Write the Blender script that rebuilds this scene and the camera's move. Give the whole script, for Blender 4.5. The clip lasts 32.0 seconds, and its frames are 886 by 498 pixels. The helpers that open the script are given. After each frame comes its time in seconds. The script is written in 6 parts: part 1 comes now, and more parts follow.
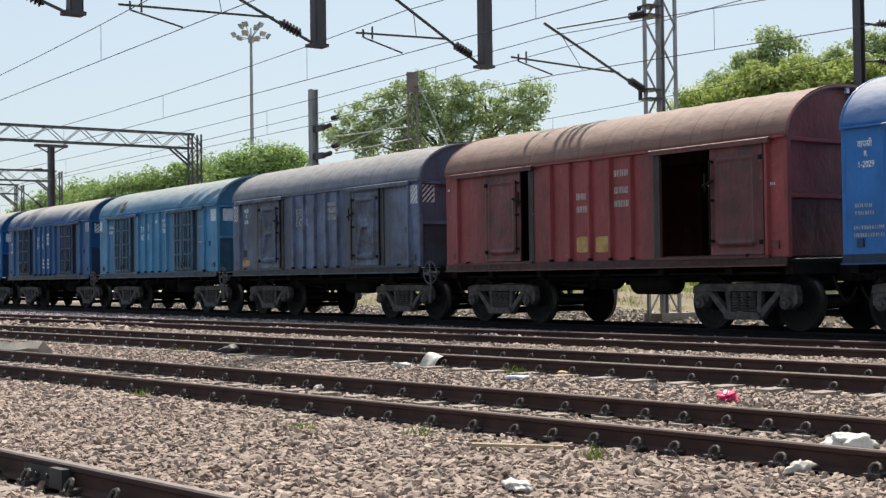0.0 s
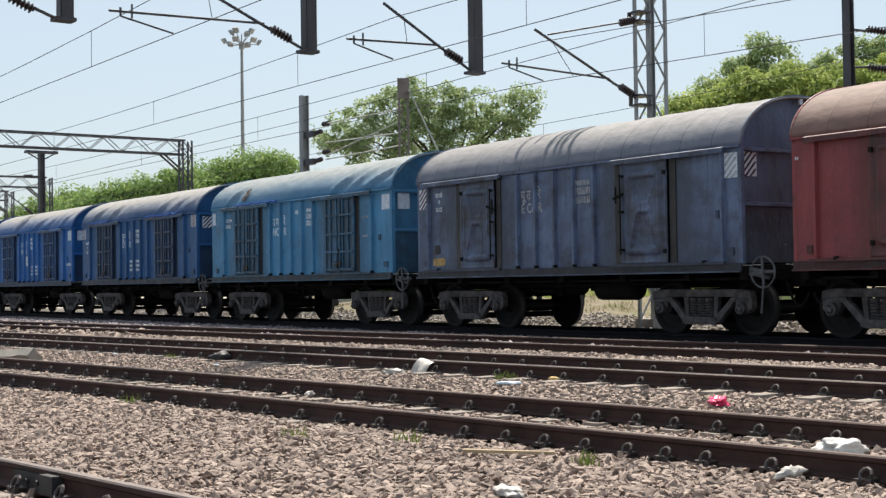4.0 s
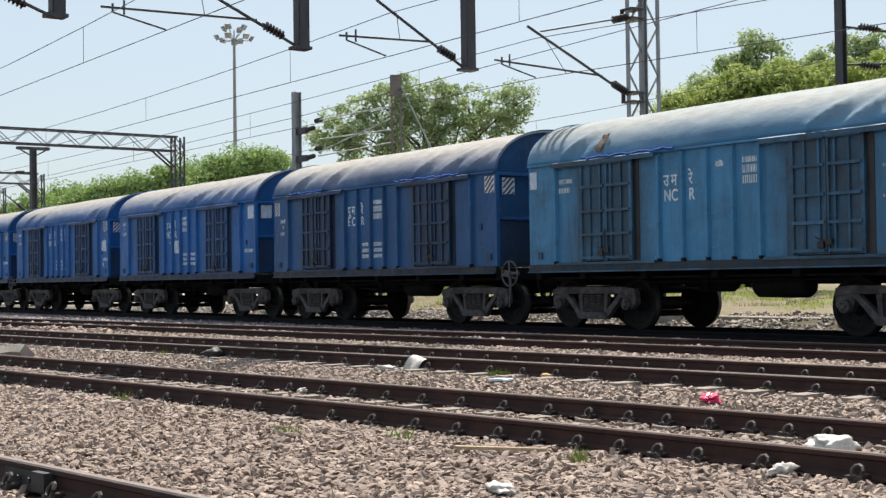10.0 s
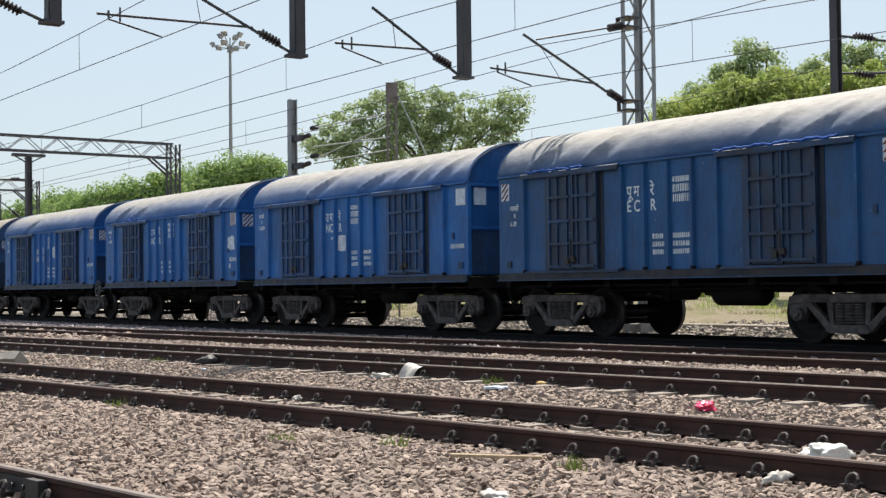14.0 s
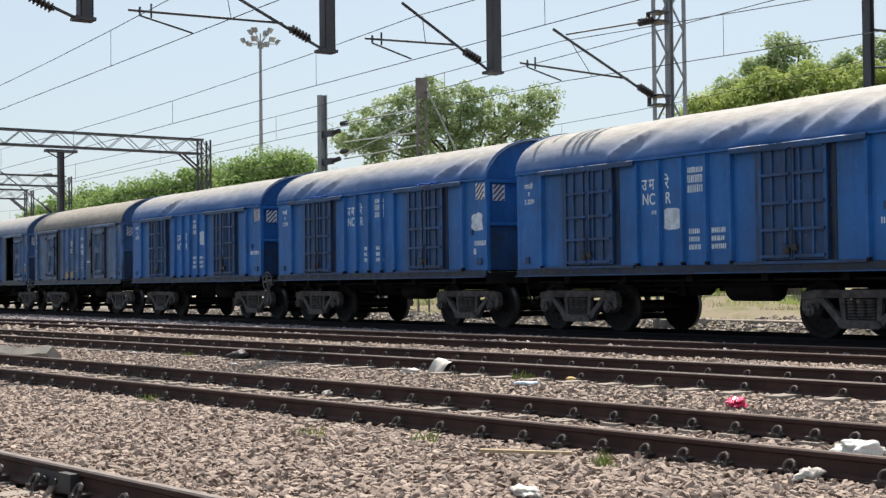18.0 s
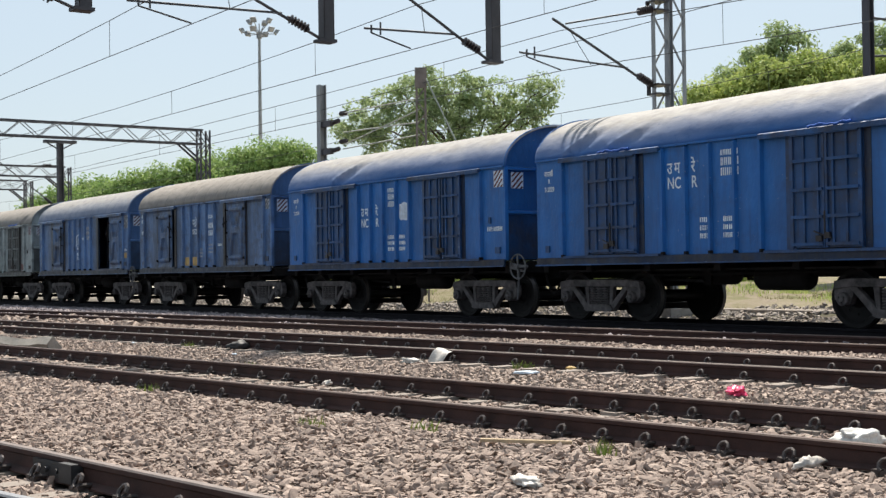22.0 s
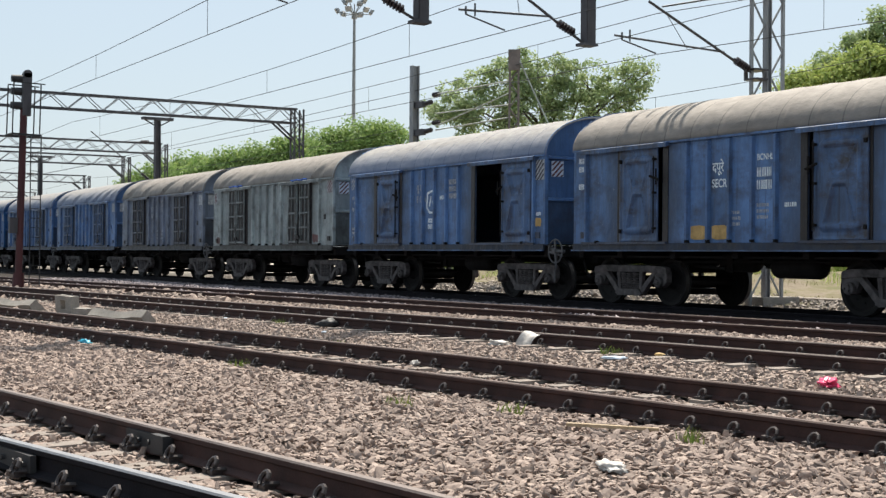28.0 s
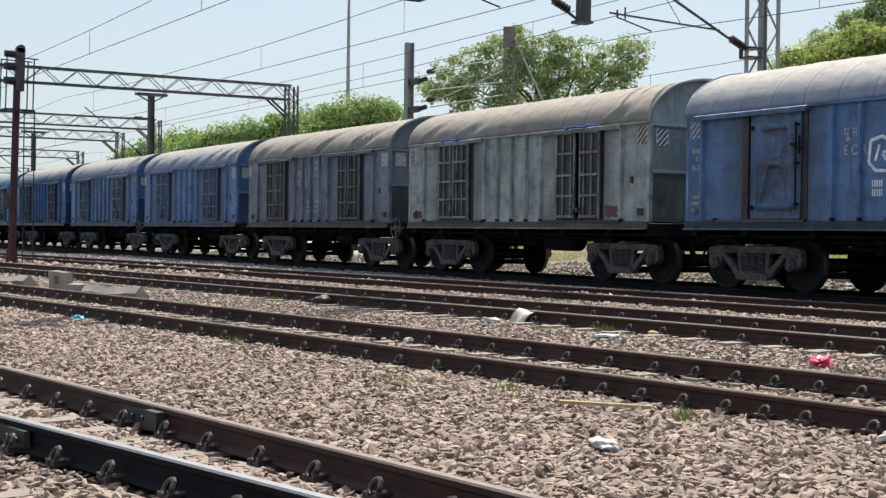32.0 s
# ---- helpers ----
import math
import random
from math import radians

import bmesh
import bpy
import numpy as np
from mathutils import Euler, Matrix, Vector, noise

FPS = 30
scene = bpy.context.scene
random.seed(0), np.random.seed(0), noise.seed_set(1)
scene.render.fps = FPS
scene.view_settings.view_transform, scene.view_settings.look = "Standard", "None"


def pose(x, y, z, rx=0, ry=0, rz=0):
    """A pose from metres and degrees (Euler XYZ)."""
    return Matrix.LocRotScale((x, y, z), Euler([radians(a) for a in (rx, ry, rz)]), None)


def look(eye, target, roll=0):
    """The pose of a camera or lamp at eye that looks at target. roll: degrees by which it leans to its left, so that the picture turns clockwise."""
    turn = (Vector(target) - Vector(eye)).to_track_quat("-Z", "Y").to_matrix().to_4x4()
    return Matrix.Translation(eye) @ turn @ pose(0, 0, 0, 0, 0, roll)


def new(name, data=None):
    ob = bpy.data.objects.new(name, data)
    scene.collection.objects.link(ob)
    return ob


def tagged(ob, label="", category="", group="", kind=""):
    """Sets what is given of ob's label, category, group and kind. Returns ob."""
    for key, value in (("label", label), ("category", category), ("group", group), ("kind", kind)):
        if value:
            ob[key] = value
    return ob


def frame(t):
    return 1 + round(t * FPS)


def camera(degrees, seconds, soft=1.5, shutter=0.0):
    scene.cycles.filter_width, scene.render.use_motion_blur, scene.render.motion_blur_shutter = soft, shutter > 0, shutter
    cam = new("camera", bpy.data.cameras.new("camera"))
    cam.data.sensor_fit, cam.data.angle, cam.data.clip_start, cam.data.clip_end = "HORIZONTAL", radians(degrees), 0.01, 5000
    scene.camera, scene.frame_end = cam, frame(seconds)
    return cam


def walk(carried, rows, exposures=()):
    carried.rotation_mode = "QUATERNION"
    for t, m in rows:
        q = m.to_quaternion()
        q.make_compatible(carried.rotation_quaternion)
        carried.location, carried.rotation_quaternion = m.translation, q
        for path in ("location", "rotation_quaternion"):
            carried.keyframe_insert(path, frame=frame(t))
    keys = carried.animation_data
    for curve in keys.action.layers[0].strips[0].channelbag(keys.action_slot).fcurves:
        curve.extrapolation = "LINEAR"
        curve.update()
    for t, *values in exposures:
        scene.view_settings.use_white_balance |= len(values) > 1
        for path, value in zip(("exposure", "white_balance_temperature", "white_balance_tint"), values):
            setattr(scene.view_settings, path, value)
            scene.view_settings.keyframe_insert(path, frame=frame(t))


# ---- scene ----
# World: x along the goods train (it runs towards +x), y away from the camera, z up from the train's rail head.
cam = camera(37.0, 32.0, soft=1.4)
EYE = (0.0, 0.0, 1.022)
# seconds, yaw, pitch, roll of the hand-held camera
VIEW = [
    (0.0, 55.164, 1.220, 0.750),
    (0.5, 55.148, 1.256, 0.761),
    (1.0, 55.197, 1.294, 0.754),
    (1.5, 55.128, 1.297, 0.756),
    (2.0, 55.116, 1.329, 0.759),
    (2.5, 55.014, 1.388, 0.753),
    (3.0, 54.950, 1.414, 0.818),
    (3.5, 54.865, 1.450, 0.828),
    (5.5, 54.619, 1.460, 0.871),
    (6.0, 54.670, 1.414, 0.903),
    (6.5, 54.641, 1.386, 0.864),
    (7.0, 54.566, 1.327, 0.789),
    (7.5, 54.476, 1.325, 0.801),
    (8.0, 54.342, 1.360, 0.823),
    (8.5, 54.310, 1.364, 0.818),
    (9.0, 54.265, 1.351, 0.772),
    (9.5, 54.333, 1.323, 0.824),
    (10.0, 54.452, 1.330, 0.792),
    (10.5, 54.400, 1.365, 0.811),
    (11.0, 54.285, 1.388, 0.777),
    (11.5, 54.320, 1.425, 0.771),
    (12.0, 54.251, 1.477, 0.673),
    (12.5, 54.349, 1.532, 0.751),
    (13.0, 54.294, 1.574, 0.688),
    (13.5, 54.252, 1.642, 0.683),
    (14.0, 54.251, 1.661, 0.678),
    (14.5, 54.327, 1.639, 0.666),
    (16.5, 55.431, 1.568, 0.666),
    (17.0, 55.624, 1.566, 0.691),
    (17.5, 55.621, 1.552, 0.647),
    (18.0, 55.537, 1.473, 0.639),
    (18.5, 55.555, 1.409, 0.695),
    (19.0, 55.614, 1.349, 0.632),
    (19.5, 55.629, 1.294, 0.556),
    (20.0, 55.607, 1.203, 0.587),
    (20.5, 55.616, 1.083, 0.677),
    (21.0, 55.626, 1.033, 0.774),
    (21.5, 55.546, 1.018, 0.727),
    (22.0, 55.526, 1.032, 0.780),
    (22.5, 55.513, 0.990, 0.850),
    (23.0, 55.544, 0.936, 0.932),
    (23.5, 55.590, 0.927, 1.021),
    (24.0, 55.697, 0.925, 1.062),
    (24.5, 55.740, 0.862, 1.197),
    (26.5, 55.784, 0.798, 0.476),
    (27.0, 56.472, 0.726, 0.152),
    (27.5, 59.476, 0.630, -0.391),
    (28.0, 59.396, 0.267, -0.459),
    (28.5, 59.301, 0.121, -0.452),
    (29.0, 59.965, -0.313, -0.692),
    (29.5, 59.801, -0.584, -0.850),
    (30.0, 59.583, -0.633, -0.835),
    (30.5, 59.464, -0.716, -0.622),
    (31.0, 59.307, -0.724, -0.799),
    (31.5, 59.161, -0.702, -0.791),
    (32.0, 59.138, -0.711, -0.693),
]

walk(cam, [(t, pose(*EYE, 90 + p, r, yaw)) for t, yaw, p, r in VIEW])

# ---- daylight ----
SUN_TO = Vector((-0.42, 0.36, 0.88)).normalized()
world = bpy.data.worlds.new("sky")
scene.world = world
world.use_nodes = True
wn = world.node_tree.nodes
sky = wn.new("ShaderNodeTexSky")
sky.sky_type, sky.sun_disc = "NISHITA", False
sky.sun_elevation = math.asin(SUN_TO.z)
sky.sun_rotation = math.atan2(SUN_TO.x, SUN_TO.y)
sky.air_density, sky.dust_density, sky.ozone_density = 1.0, 1.9, 1.0
wn["Background"].inputs["Strength"].default_value = 0.0885
# thin white haze over the whole sky
haze = wn.new("ShaderNodeMix")
haze.data_type = "RGBA"
haze.inputs[0].default_value = 0.66
haze.inputs[7].default_value = (4.95, 5.85, 6.45, 1)
world.node_tree.links.new(sky.outputs[0], haze.inputs[6])
world.node_tree.links.new(haze.outputs[2], wn["Background"].inputs["Color"])
lamp = bpy.data.lights.new("sun", "SUN")
lamp.energy, lamp.angle, lamp.color = 5.0, radians(0.6), (1.0, 0.925, 0.81)
sun = new("sun", lamp)
sun.matrix_world = look((0, 0, 60), Vector((0, 0, 60)) - SUN_TO)
scene.view_settings.exposure = 0.593


# ---- materials ----
def shader(name, rough=0.7, metal=0.0, spec=0.4):
    m = bpy.data.materials.new(name)
    m.use_nodes = True
    b = m.node_tree.nodes["Principled BSDF"]
    b.inputs["Roughness"].default_value = rough
    b.inputs["Metallic"].default_value = metal
    b.inputs["Specular IOR Level"].default_value = spec
    return m, m.node_tree.nodes, m.node_tree.links, b


def ramp(nodes, stops):
    r = nodes.new("ShaderNodeValToRGB")
    e = r.color_ramp.elements
    while len(e) < len(stops):
        e.new(0.5)
    for el, (p, c) in zip(e, stops):
        el.position, el.color = p, (*c, 1)
    return r


def noise_node(nodes, links, scale, detail=4, stretch=(1, 1, 1), coord="Object", rough=0.55):
    tc, mp, n = nodes.new("ShaderNodeTexCoord"), nodes.new("ShaderNodeMapping"), nodes.new("ShaderNodeTexNoise")
    mp.inputs["Scale"].default_value = stretch
    n.inputs["Scale"].default_value, n.inputs["Detail"].default_value, n.inputs["Roughness"].default_value = scale, detail, rough
    links.new(tc.outputs[coord], mp.inputs[0])
    links.new(mp.outputs[0], n.inputs["Vector"])
    return n


def blend(nodes, links, fac, a, b, mode="MIX"):
    x = nodes.new("ShaderNodeMix")
    x.data_type, x.blend_type = "RGBA", mode
    for key, v in ((0, fac), (6, a), (7, b)):
        if hasattr(v, "links"):
            links.new(v, x.inputs[key])
        elif key:
            x.inputs[key].default_value = (*v, 1)
        else:
            x.inputs[0].default_value = v
    return x.outputs[2]


def bump(nodes, links, bsdf, height, strength, dist):
    n = nodes.new("ShaderNodeBump")
    n.inputs["Strength"].default_value, n.inputs["Distance"].default_value = strength, dist
    links.new(height, n.inputs["Height"])
    links.new(n.outputs[0], bsdf.inputs["Normal"])


def tint(c, k):
    return tuple(min(1, v * k) for v in c)


def plain(name, col, rough=0.7, metal=0.0, scale=6.0, spread=0.25, stretch=(1, 1, 1), relief=0.15, grain=60.0, spec=0.4):
    """A surface of one colour with cloudy variation and a fine grain."""
    m, n, l, b = shader(name, rough, metal, spec)
    big = noise_node(n, l, scale, 5, stretch)
    r = ramp(n, [(0.3, tint(col, 1 - spread)), (0.7, tint(col, 1 + spread))])
    l.new(big.outputs[0], r.inputs[0])
    fine = noise_node(n, l, grain, 3)
    r2 = ramp(n, [(0.3, (0.82,) * 3), (0.7, (1.12,) * 3)])
    l.new(fine.outputs[0], r2.inputs[0])
    l.new(blend(n, l, 1.0, r.outputs[0], r2.outputs[0], "MULTIPLY"), b.inputs["Base Color"])
    bump(n, l, b, fine.outputs[0], relief, 0.01)
    return m


def shifted(n, l, node):
    """Move a noise's pattern by the object's own random number."""
    info, mul = n.new("ShaderNodeObjectInfo"), n.new("ShaderNodeVectorMath")
    mul.operation = "SCALE"
    mul.inputs[0].default_value = (61.0, 37.0, 23.0)
    l.new(info.outputs["Random"], mul.inputs["Scale"])
    l.new(mul.outputs[0], node.inputs["Vector"].links[0].from_node.inputs["Location"])
    return node


def paint(name, col, grime=0.35, fade=0.25, soil=(0.040, 0.034, 0.031), soot=0.0):
    """Weathered wagon paint: faded clouds, soil streaks running down, smears, chalky scratches, buckled sheet; soot: oily stains that spread from the two doors."""
    m, n, l, b = shader(name, 0.42, 0.0, 0.34)
    worn = 0.055 if grime > 0.45 else 0.0
    fade += 5 * worn
    cloud = shifted(n, l, noise_node(n, l, 0.9, 6))
    r = ramp(n, [(0.25, tint(col, 1 - fade)), (0.55, col), (0.8, tuple(v * (1 + fade) + 0.008 for v in col))])
    l.new(cloud.outputs[0], r.inputs[0])
    streak = shifted(n, l, noise_node(n, l, 3.2, 7, (1.0, 1.0, 0.12), rough=0.7))
    rs = ramp(n, [(0.45, (0, 0, 0)), (0.78 - worn, (min(1, grime * 1.0),) * 3)])
    l.new(streak.outputs[0], rs.inputs[0])
    c = blend(n, l, rs.outputs[0], r.outputs[0], soil)
    run = shifted(n, l, noise_node(n, l, 13, 5, (1.0, 1.0, 0.05), rough=0.6))
    rr = ramp(n, [(0.58, (0, 0, 0)), (0.70, (min(1, grime * 1.2),) * 3)])
    l.new(run.outputs[0], rr.inputs[0])
    c = blend(n, l, rr.outputs[0], c, tuple(0.25 * v + 0.02 for v in col))
    smear = shifted(n, l, noise_node(n, l, 1.7, 8, (0.8, 1.0, 1.3), rough=0.72))
    rm = ramp(n, [(0.52 - worn, (0, 0, 0)), (0.72 - worn, (min(1, grime * 1.2),) * 3)])
    l.new(smear.outputs[0], rm.inputs[0])
    c = blend(n, l, rm.outputs[0], c, soil)
    if soot:
        tc, sep = n.new("ShaderNodeTexCoord"), n.new("ShaderNodeSeparateXYZ")
        l.new(tc.outputs["Object"], sep.inputs[0])
        ab, off, dist = n.new("ShaderNodeMath"), n.new("ShaderNodeMath"), n.new("ShaderNodeMath")
        ab.operation, off.operation, dist.operation = "ABSOLUTE", "SUBTRACT", "ABSOLUTE"
        off.inputs[1].default_value = 2.62
        l.new(sep.outputs[0], ab.inputs[0])
        l.new(ab.outputs[0], off.inputs[0])
        l.new(off.outputs[0], dist.inputs[0])
        wander = shifted(n, l, noise_node(n, l, 2.6, 6, (1.0, 1.0, 0.45), rough=0.65))
        add = n.new("ShaderNodeMath")
        add.operation = "MULTIPLY_ADD"
        add.inputs[1].default_value = -1.1
        l.new(wander.outputs[0], add.inputs[0])
        l.new(dist.outputs[0], add.inputs[2])
        near = n.new("ShaderNodeMapRange")
        near.inputs[1].default_value, near.inputs[2].default_value = 0.20, 0.62 + 0.3 * soot
        near.inputs[3].default_value, near.inputs[4].default_value = soot, 0.0
        l.new(add.outputs[0], near.inputs[0])
        c = blend(n, l, near.outputs[0], c, tuple(0.26 * v + 0.022 for v in col))
    chalk = shifted(n, l, noise_node(n, l, 9, 8, (1.0, 1.0, 0.35), rough=0.78))
    rk = ramp(n, [(0.60, (0, 0, 0)), (0.76, (0.30,) * 3)])
    l.new(chalk.outputs[0], rk.inputs[0])
    c = blend(n, l, rk.outputs[0], c, tuple(0.9 * v + 0.07 for v in col))
    chip = shifted(n, l, noise_node(n, l, 34, 4))
    rc = ramp(n, [(0.68, (0, 0, 0)), (0.73, (0.6,) * 3)])
    l.new(chip.outputs[0], rc.inputs[0])
    c = blend(n, l, rc.outputs[0], c, (0.085, 0.048, 0.034))
    fleck = shifted(n, l, noise_node(n, l, 21, 3))
    rf = ramp(n, [(0.725, (0, 0, 0)), (0.75, (0.7,) * 3)])
    l.new(fleck.outputs[0], rf.inputs[0])
    c = blend(n, l, rf.outputs[0], c, (0.40, 0.43, 0.46))
    l.new(c, b.inputs["Base Color"])
    dent = shifted(n, l, noise_node(n, l, 1.7, 4, (1.4, 1.0, 0.7)))
    bump(n, l, b, dent.outputs[0], 0.8, 0.07)
    return m


def roof_paint(name, col, dust=(0.33, 0.31, 0.28), cover=1.0, low=3.54, least=0.15, seams=True):
    """Painted sheet roof whose crown is covered in pale dust."""
    m, n, l, b = shader(name, 0.75, 0.0, 0.3)
    tc, sep = n.new("ShaderNodeTexCoord"), n.new("ShaderNodeSeparateXYZ")
    l.new(tc.outputs["Object"], sep.inputs[0])
    cloud = noise_node(n, l, 1.4, 6, (0.5, 1, 1))
    add = n.new("ShaderNodeMath")
    add.operation = "MULTIPLY_ADD"
    add.inputs[1].default_value = 0.55
    l.new(cloud.outputs[0], add.inputs[0])
    l.new(sep.outputs[2], add.inputs[2])
    mr = n.new("ShaderNodeMapRange")
    mr.inputs[1].default_value, mr.inputs[2].default_value = low, 4.24
    mr.inputs[3].default_value, mr.inputs[4].default_value = least, cover
    l.new(add.outputs[0], mr.inputs[0])
    patch = noise_node(n, l, 5, 5, (0.6, 1, 1))
    r = ramp(n, [(0.3, tint(dust, 0.8)), (0.7, tint(dust, 1.15))])
    l.new(patch.outputs[0], r.inputs[0])
    rb = ramp(n, [(0.3, tint(col, 0.8)), (0.7, tint(col, 1.25))])
    l.new(cloud.outputs[0], rb.inputs[0])
    c = blend(n, l, mr.outputs[0], rb.outputs[0], r.outputs[0])
    if seams:
        # lapped seams across the sheet, with dirt caught in them
        ma, fr, lt = n.new("ShaderNodeMath"), n.new("ShaderNodeMath"), n.new("ShaderNodeMath")
        ma.operation, fr.operation, lt.operation = "MULTIPLY_ADD", "FRACT", "LESS_THAN"
        ma.inputs[1].default_value, ma.inputs[2].default_value = 1 / 0.776, 20.46
        lt.inputs[1].default_value = 0.035
        l.new(sep.outputs[0], ma.inputs[0])
        l.new(ma.outputs[0], fr.inputs[0])
        l.new(fr.outputs[0], lt.inputs[0])
        wear = noise_node(n, l, 3.0, 4)
        k = n.new("ShaderNodeMath")
        k.operation = "MULTIPLY"
        l.new(lt.outputs[0], k.inputs[0])
        l.new(wear.outputs[0], k.inputs[1])
        c = blend(n, l, k.outputs[0], c, tint(col, 0.4))
    spot = noise_node(n, l, 11, 6, (0.6, 1, 1), rough=0.7)
    rsp = ramp(n, [(0.58, (0, 0, 0)), (0.72, (0.45,) * 3)])
    l.new(spot.outputs[0], rsp.inputs[0])
    c = blend(n, l, rsp.outputs[0], c, tint(col, 0.55))
    l.new(c, b.inputs["Base Color"])
    bump(n, l, b, patch.outputs[0], 0.35, 0.04)
    return m


def varied(name, cols, rough=0.85, grain=40.0, island=True, relief=0.4):
    """Loose pieces: each takes its own colour from a range."""
    m, n, l, b = shader(name, rough, 0.0, 0.25)
    if island:
        g = n.new("ShaderNodeNewGeometry").outputs["Random Per Island"]
    else:
        g = n.new("ShaderNodeObjectInfo").outputs["Random"]
    r = ramp(n, [(i / max(1, len(cols) - 1), c) for i, c in enumerate(cols)])
    l.new(g, r.inputs[0])
    fine = noise_node(n, l, grain, 4, coord="Generated" if not island else "Object")
    r2 = ramp(n, [(0.3, (0.75,) * 3), (0.7, (1.2,) * 3)])
    l.new(fine.outputs[0], r2.inputs[0])
    l.new(blend(n, l, 1.0, r.outputs[0], r2.outputs[0], "MULTIPLY"), b.inputs["Base Color"])
    bump(n, l, b, fine.outputs[0], relief, 0.004)
    return m


def leafy(name, cols):
    m, n, l, b = shader(name, 0.55, 0.0, 0.3)
    g = n.new("ShaderNodeNewGeometry")
    r = ramp(n, [(i / (len(cols) - 1), c) for i, c in enumerate(cols)])
    l.new(g.outputs["Random Per Island"], r.inputs[0])
    l.new(r.outputs[0], b.inputs["Base Color"])
    t = n.new("ShaderNodeBsdfTranslucent")
    l.new(r.outputs[0], t.inputs[0])
    mx = n.new("ShaderNodeMixShader")
    mx.inputs[0].default_value = 0.38
    l.new(b.outputs[0], mx.inputs[1])
    l.new(t.outputs[0], mx.inputs[2])
    l.new(mx.outputs[0], n["Material Output"].inputs[0])
    return m


def soil_mat():
    """Ground: near-black bed with the shade of stone gaps in its colour, on to the oily bed under the train, dry earth
    and grass beyond it.
    """
    m, n, l, b = shader("ground", 0.95, 0.0, 0.15)
    tc, sep = n.new("ShaderNodeTexCoord"), n.new("ShaderNodeSeparateXYZ")
    l.new(tc.outputs["Object"], sep.inputs[0])
    n2 = noise_node(n, l, 14, 5)
    # near black: shade between the stones is put into this colour
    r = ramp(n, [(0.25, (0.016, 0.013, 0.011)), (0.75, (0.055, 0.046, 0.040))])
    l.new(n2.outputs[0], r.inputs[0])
    far = ramp(n, [(0.32, (0.105, 0.085, 0.060)), (0.44, (0.235, 0.195, 0.145)), (0.54, (0.175, 0.155, 0.090)), (0.66, (0.105, 0.120, 0.045))])
    l.new(noise_node(n, l, 0.9, 10, (0.5, 1, 1), rough=0.78).outputs[0], far.inputs[0])
    pale = n.new("ShaderNodeMapRange")
    pale.inputs[1].default_value, pale.inputs[2].default_value = -44.0, -56.0
    l.new(sep.outputs[0], pale.inputs[0])
    far_c = blend(n, l, pale.outputs[0], far.outputs[0], (0.40, 0.365, 0.31))
    sw = n.new("ShaderNodeMapRange")
    sw.inputs[1].default_value, sw.inputs[2].default_value = 21.5, 26.0
    l.new(sep.outputs[1], sw.inputs[0])
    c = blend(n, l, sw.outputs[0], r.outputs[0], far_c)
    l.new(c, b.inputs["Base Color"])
    bump(n, l, b, n2.outputs[0], 0.6, 0.03)
    return m


M_SOIL = soil_mat()
M_STONE = varied("ballast", [(0.192, 0.148, 0.125), (0.313, 0.243, 0.205), (0.403, 0.317, 0.268), (0.254, 0.194, 0.165), (0.350, 0.271, 0.229), (0.144, 0.110, 0.094)])
M_DUST = varied("dusty_ballast", [(0.240, 0.185, 0.158), (0.317, 0.247, 0.209), (0.391, 0.309, 0.260), (0.273, 0.213, 0.179), (0.351, 0.275, 0.232), (0.201, 0.154, 0.131)])
M_CESS = varied("pale_cess_stone", [(0.20, 0.168, 0.145), (0.29, 0.248, 0.213), (0.38, 0.333, 0.288), (0.24, 0.204, 0.177), (0.33, 0.285, 0.245), (0.14, 0.118, 0.104)])
M_OILY = varied("oily_ballast", [(0.125, 0.108, 0.115), (0.250, 0.216, 0.225), (0.400, 0.348, 0.356), (0.188, 0.162, 0.169)])
M_RAIL = plain("rusty_rail", (0.044, 0.020, 0.017), 0.8, 0.0, 4, 0.35, (1, 1, 1), 0.3)
M_RAILDARK = plain("greasy_rail", (0.010, 0.009, 0.012), 0.8, 0.0, 4, 0.35, (1, 1, 1), 0.3, spec=0.15)
M_HEAD = plain("worn_rail_head", (0.17, 0.135, 0.12), 0.55, 0.3, 5, 0.2, (1, 1, 1), 0.05)
M_HEADRUST = plain("dull_rail_head", (0.10, 0.068, 0.058), 0.6, 0.3, 5, 0.2, (1, 1, 1), 0.05)
M_CONC = plain("sleeper_concrete", (0.25, 0.212, 0.185), 0.9, 0, 5, 0.25, relief=0.4)
M_OLDCONC = plain("old_concrete", (0.29, 0.265, 0.235), 0.92, 0, 3, 0.2, relief=0.5, grain=30)
M_CLIP = plain("clip_iron", (0.050, 0.041, 0.040), 0.5, 0.3, 30, 0.3)
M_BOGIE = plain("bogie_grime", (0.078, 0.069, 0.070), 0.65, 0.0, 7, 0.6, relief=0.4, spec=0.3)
# grime and steel taken down to near black, under-wagon shade included in the colour
M_UNDER = plain("underframe_grime_and_shade", (0.012, 0.011, 0.011), 0.85, 0.0, 4, 0.35, relief=0.3, spec=0.15)
M_WHEEL = plain("shaded_wheel_steel", (0.011, 0.010, 0.010), 0.7, 0.0, 5, 0.3, spec=0.2)
M_TREAD = plain("wheel_tread", (0.075, 0.07, 0.068), 0.5, 0.5, 5, 0.2)
M_MAST = plain("mast_paint", (0.085, 0.081, 0.088), 0.6, 0.4, 3, 0.3, (1, 1, 0.3))
M_GALV = plain("galvanised_steel", (0.28, 0.285, 0.29), 0.55, 0.3, 4, 0.2, (1, 1, 0.3))
M_PALECONC = plain("tan_concrete", (0.33, 0.28, 0.235), 0.9, 0, 3, 0.25)
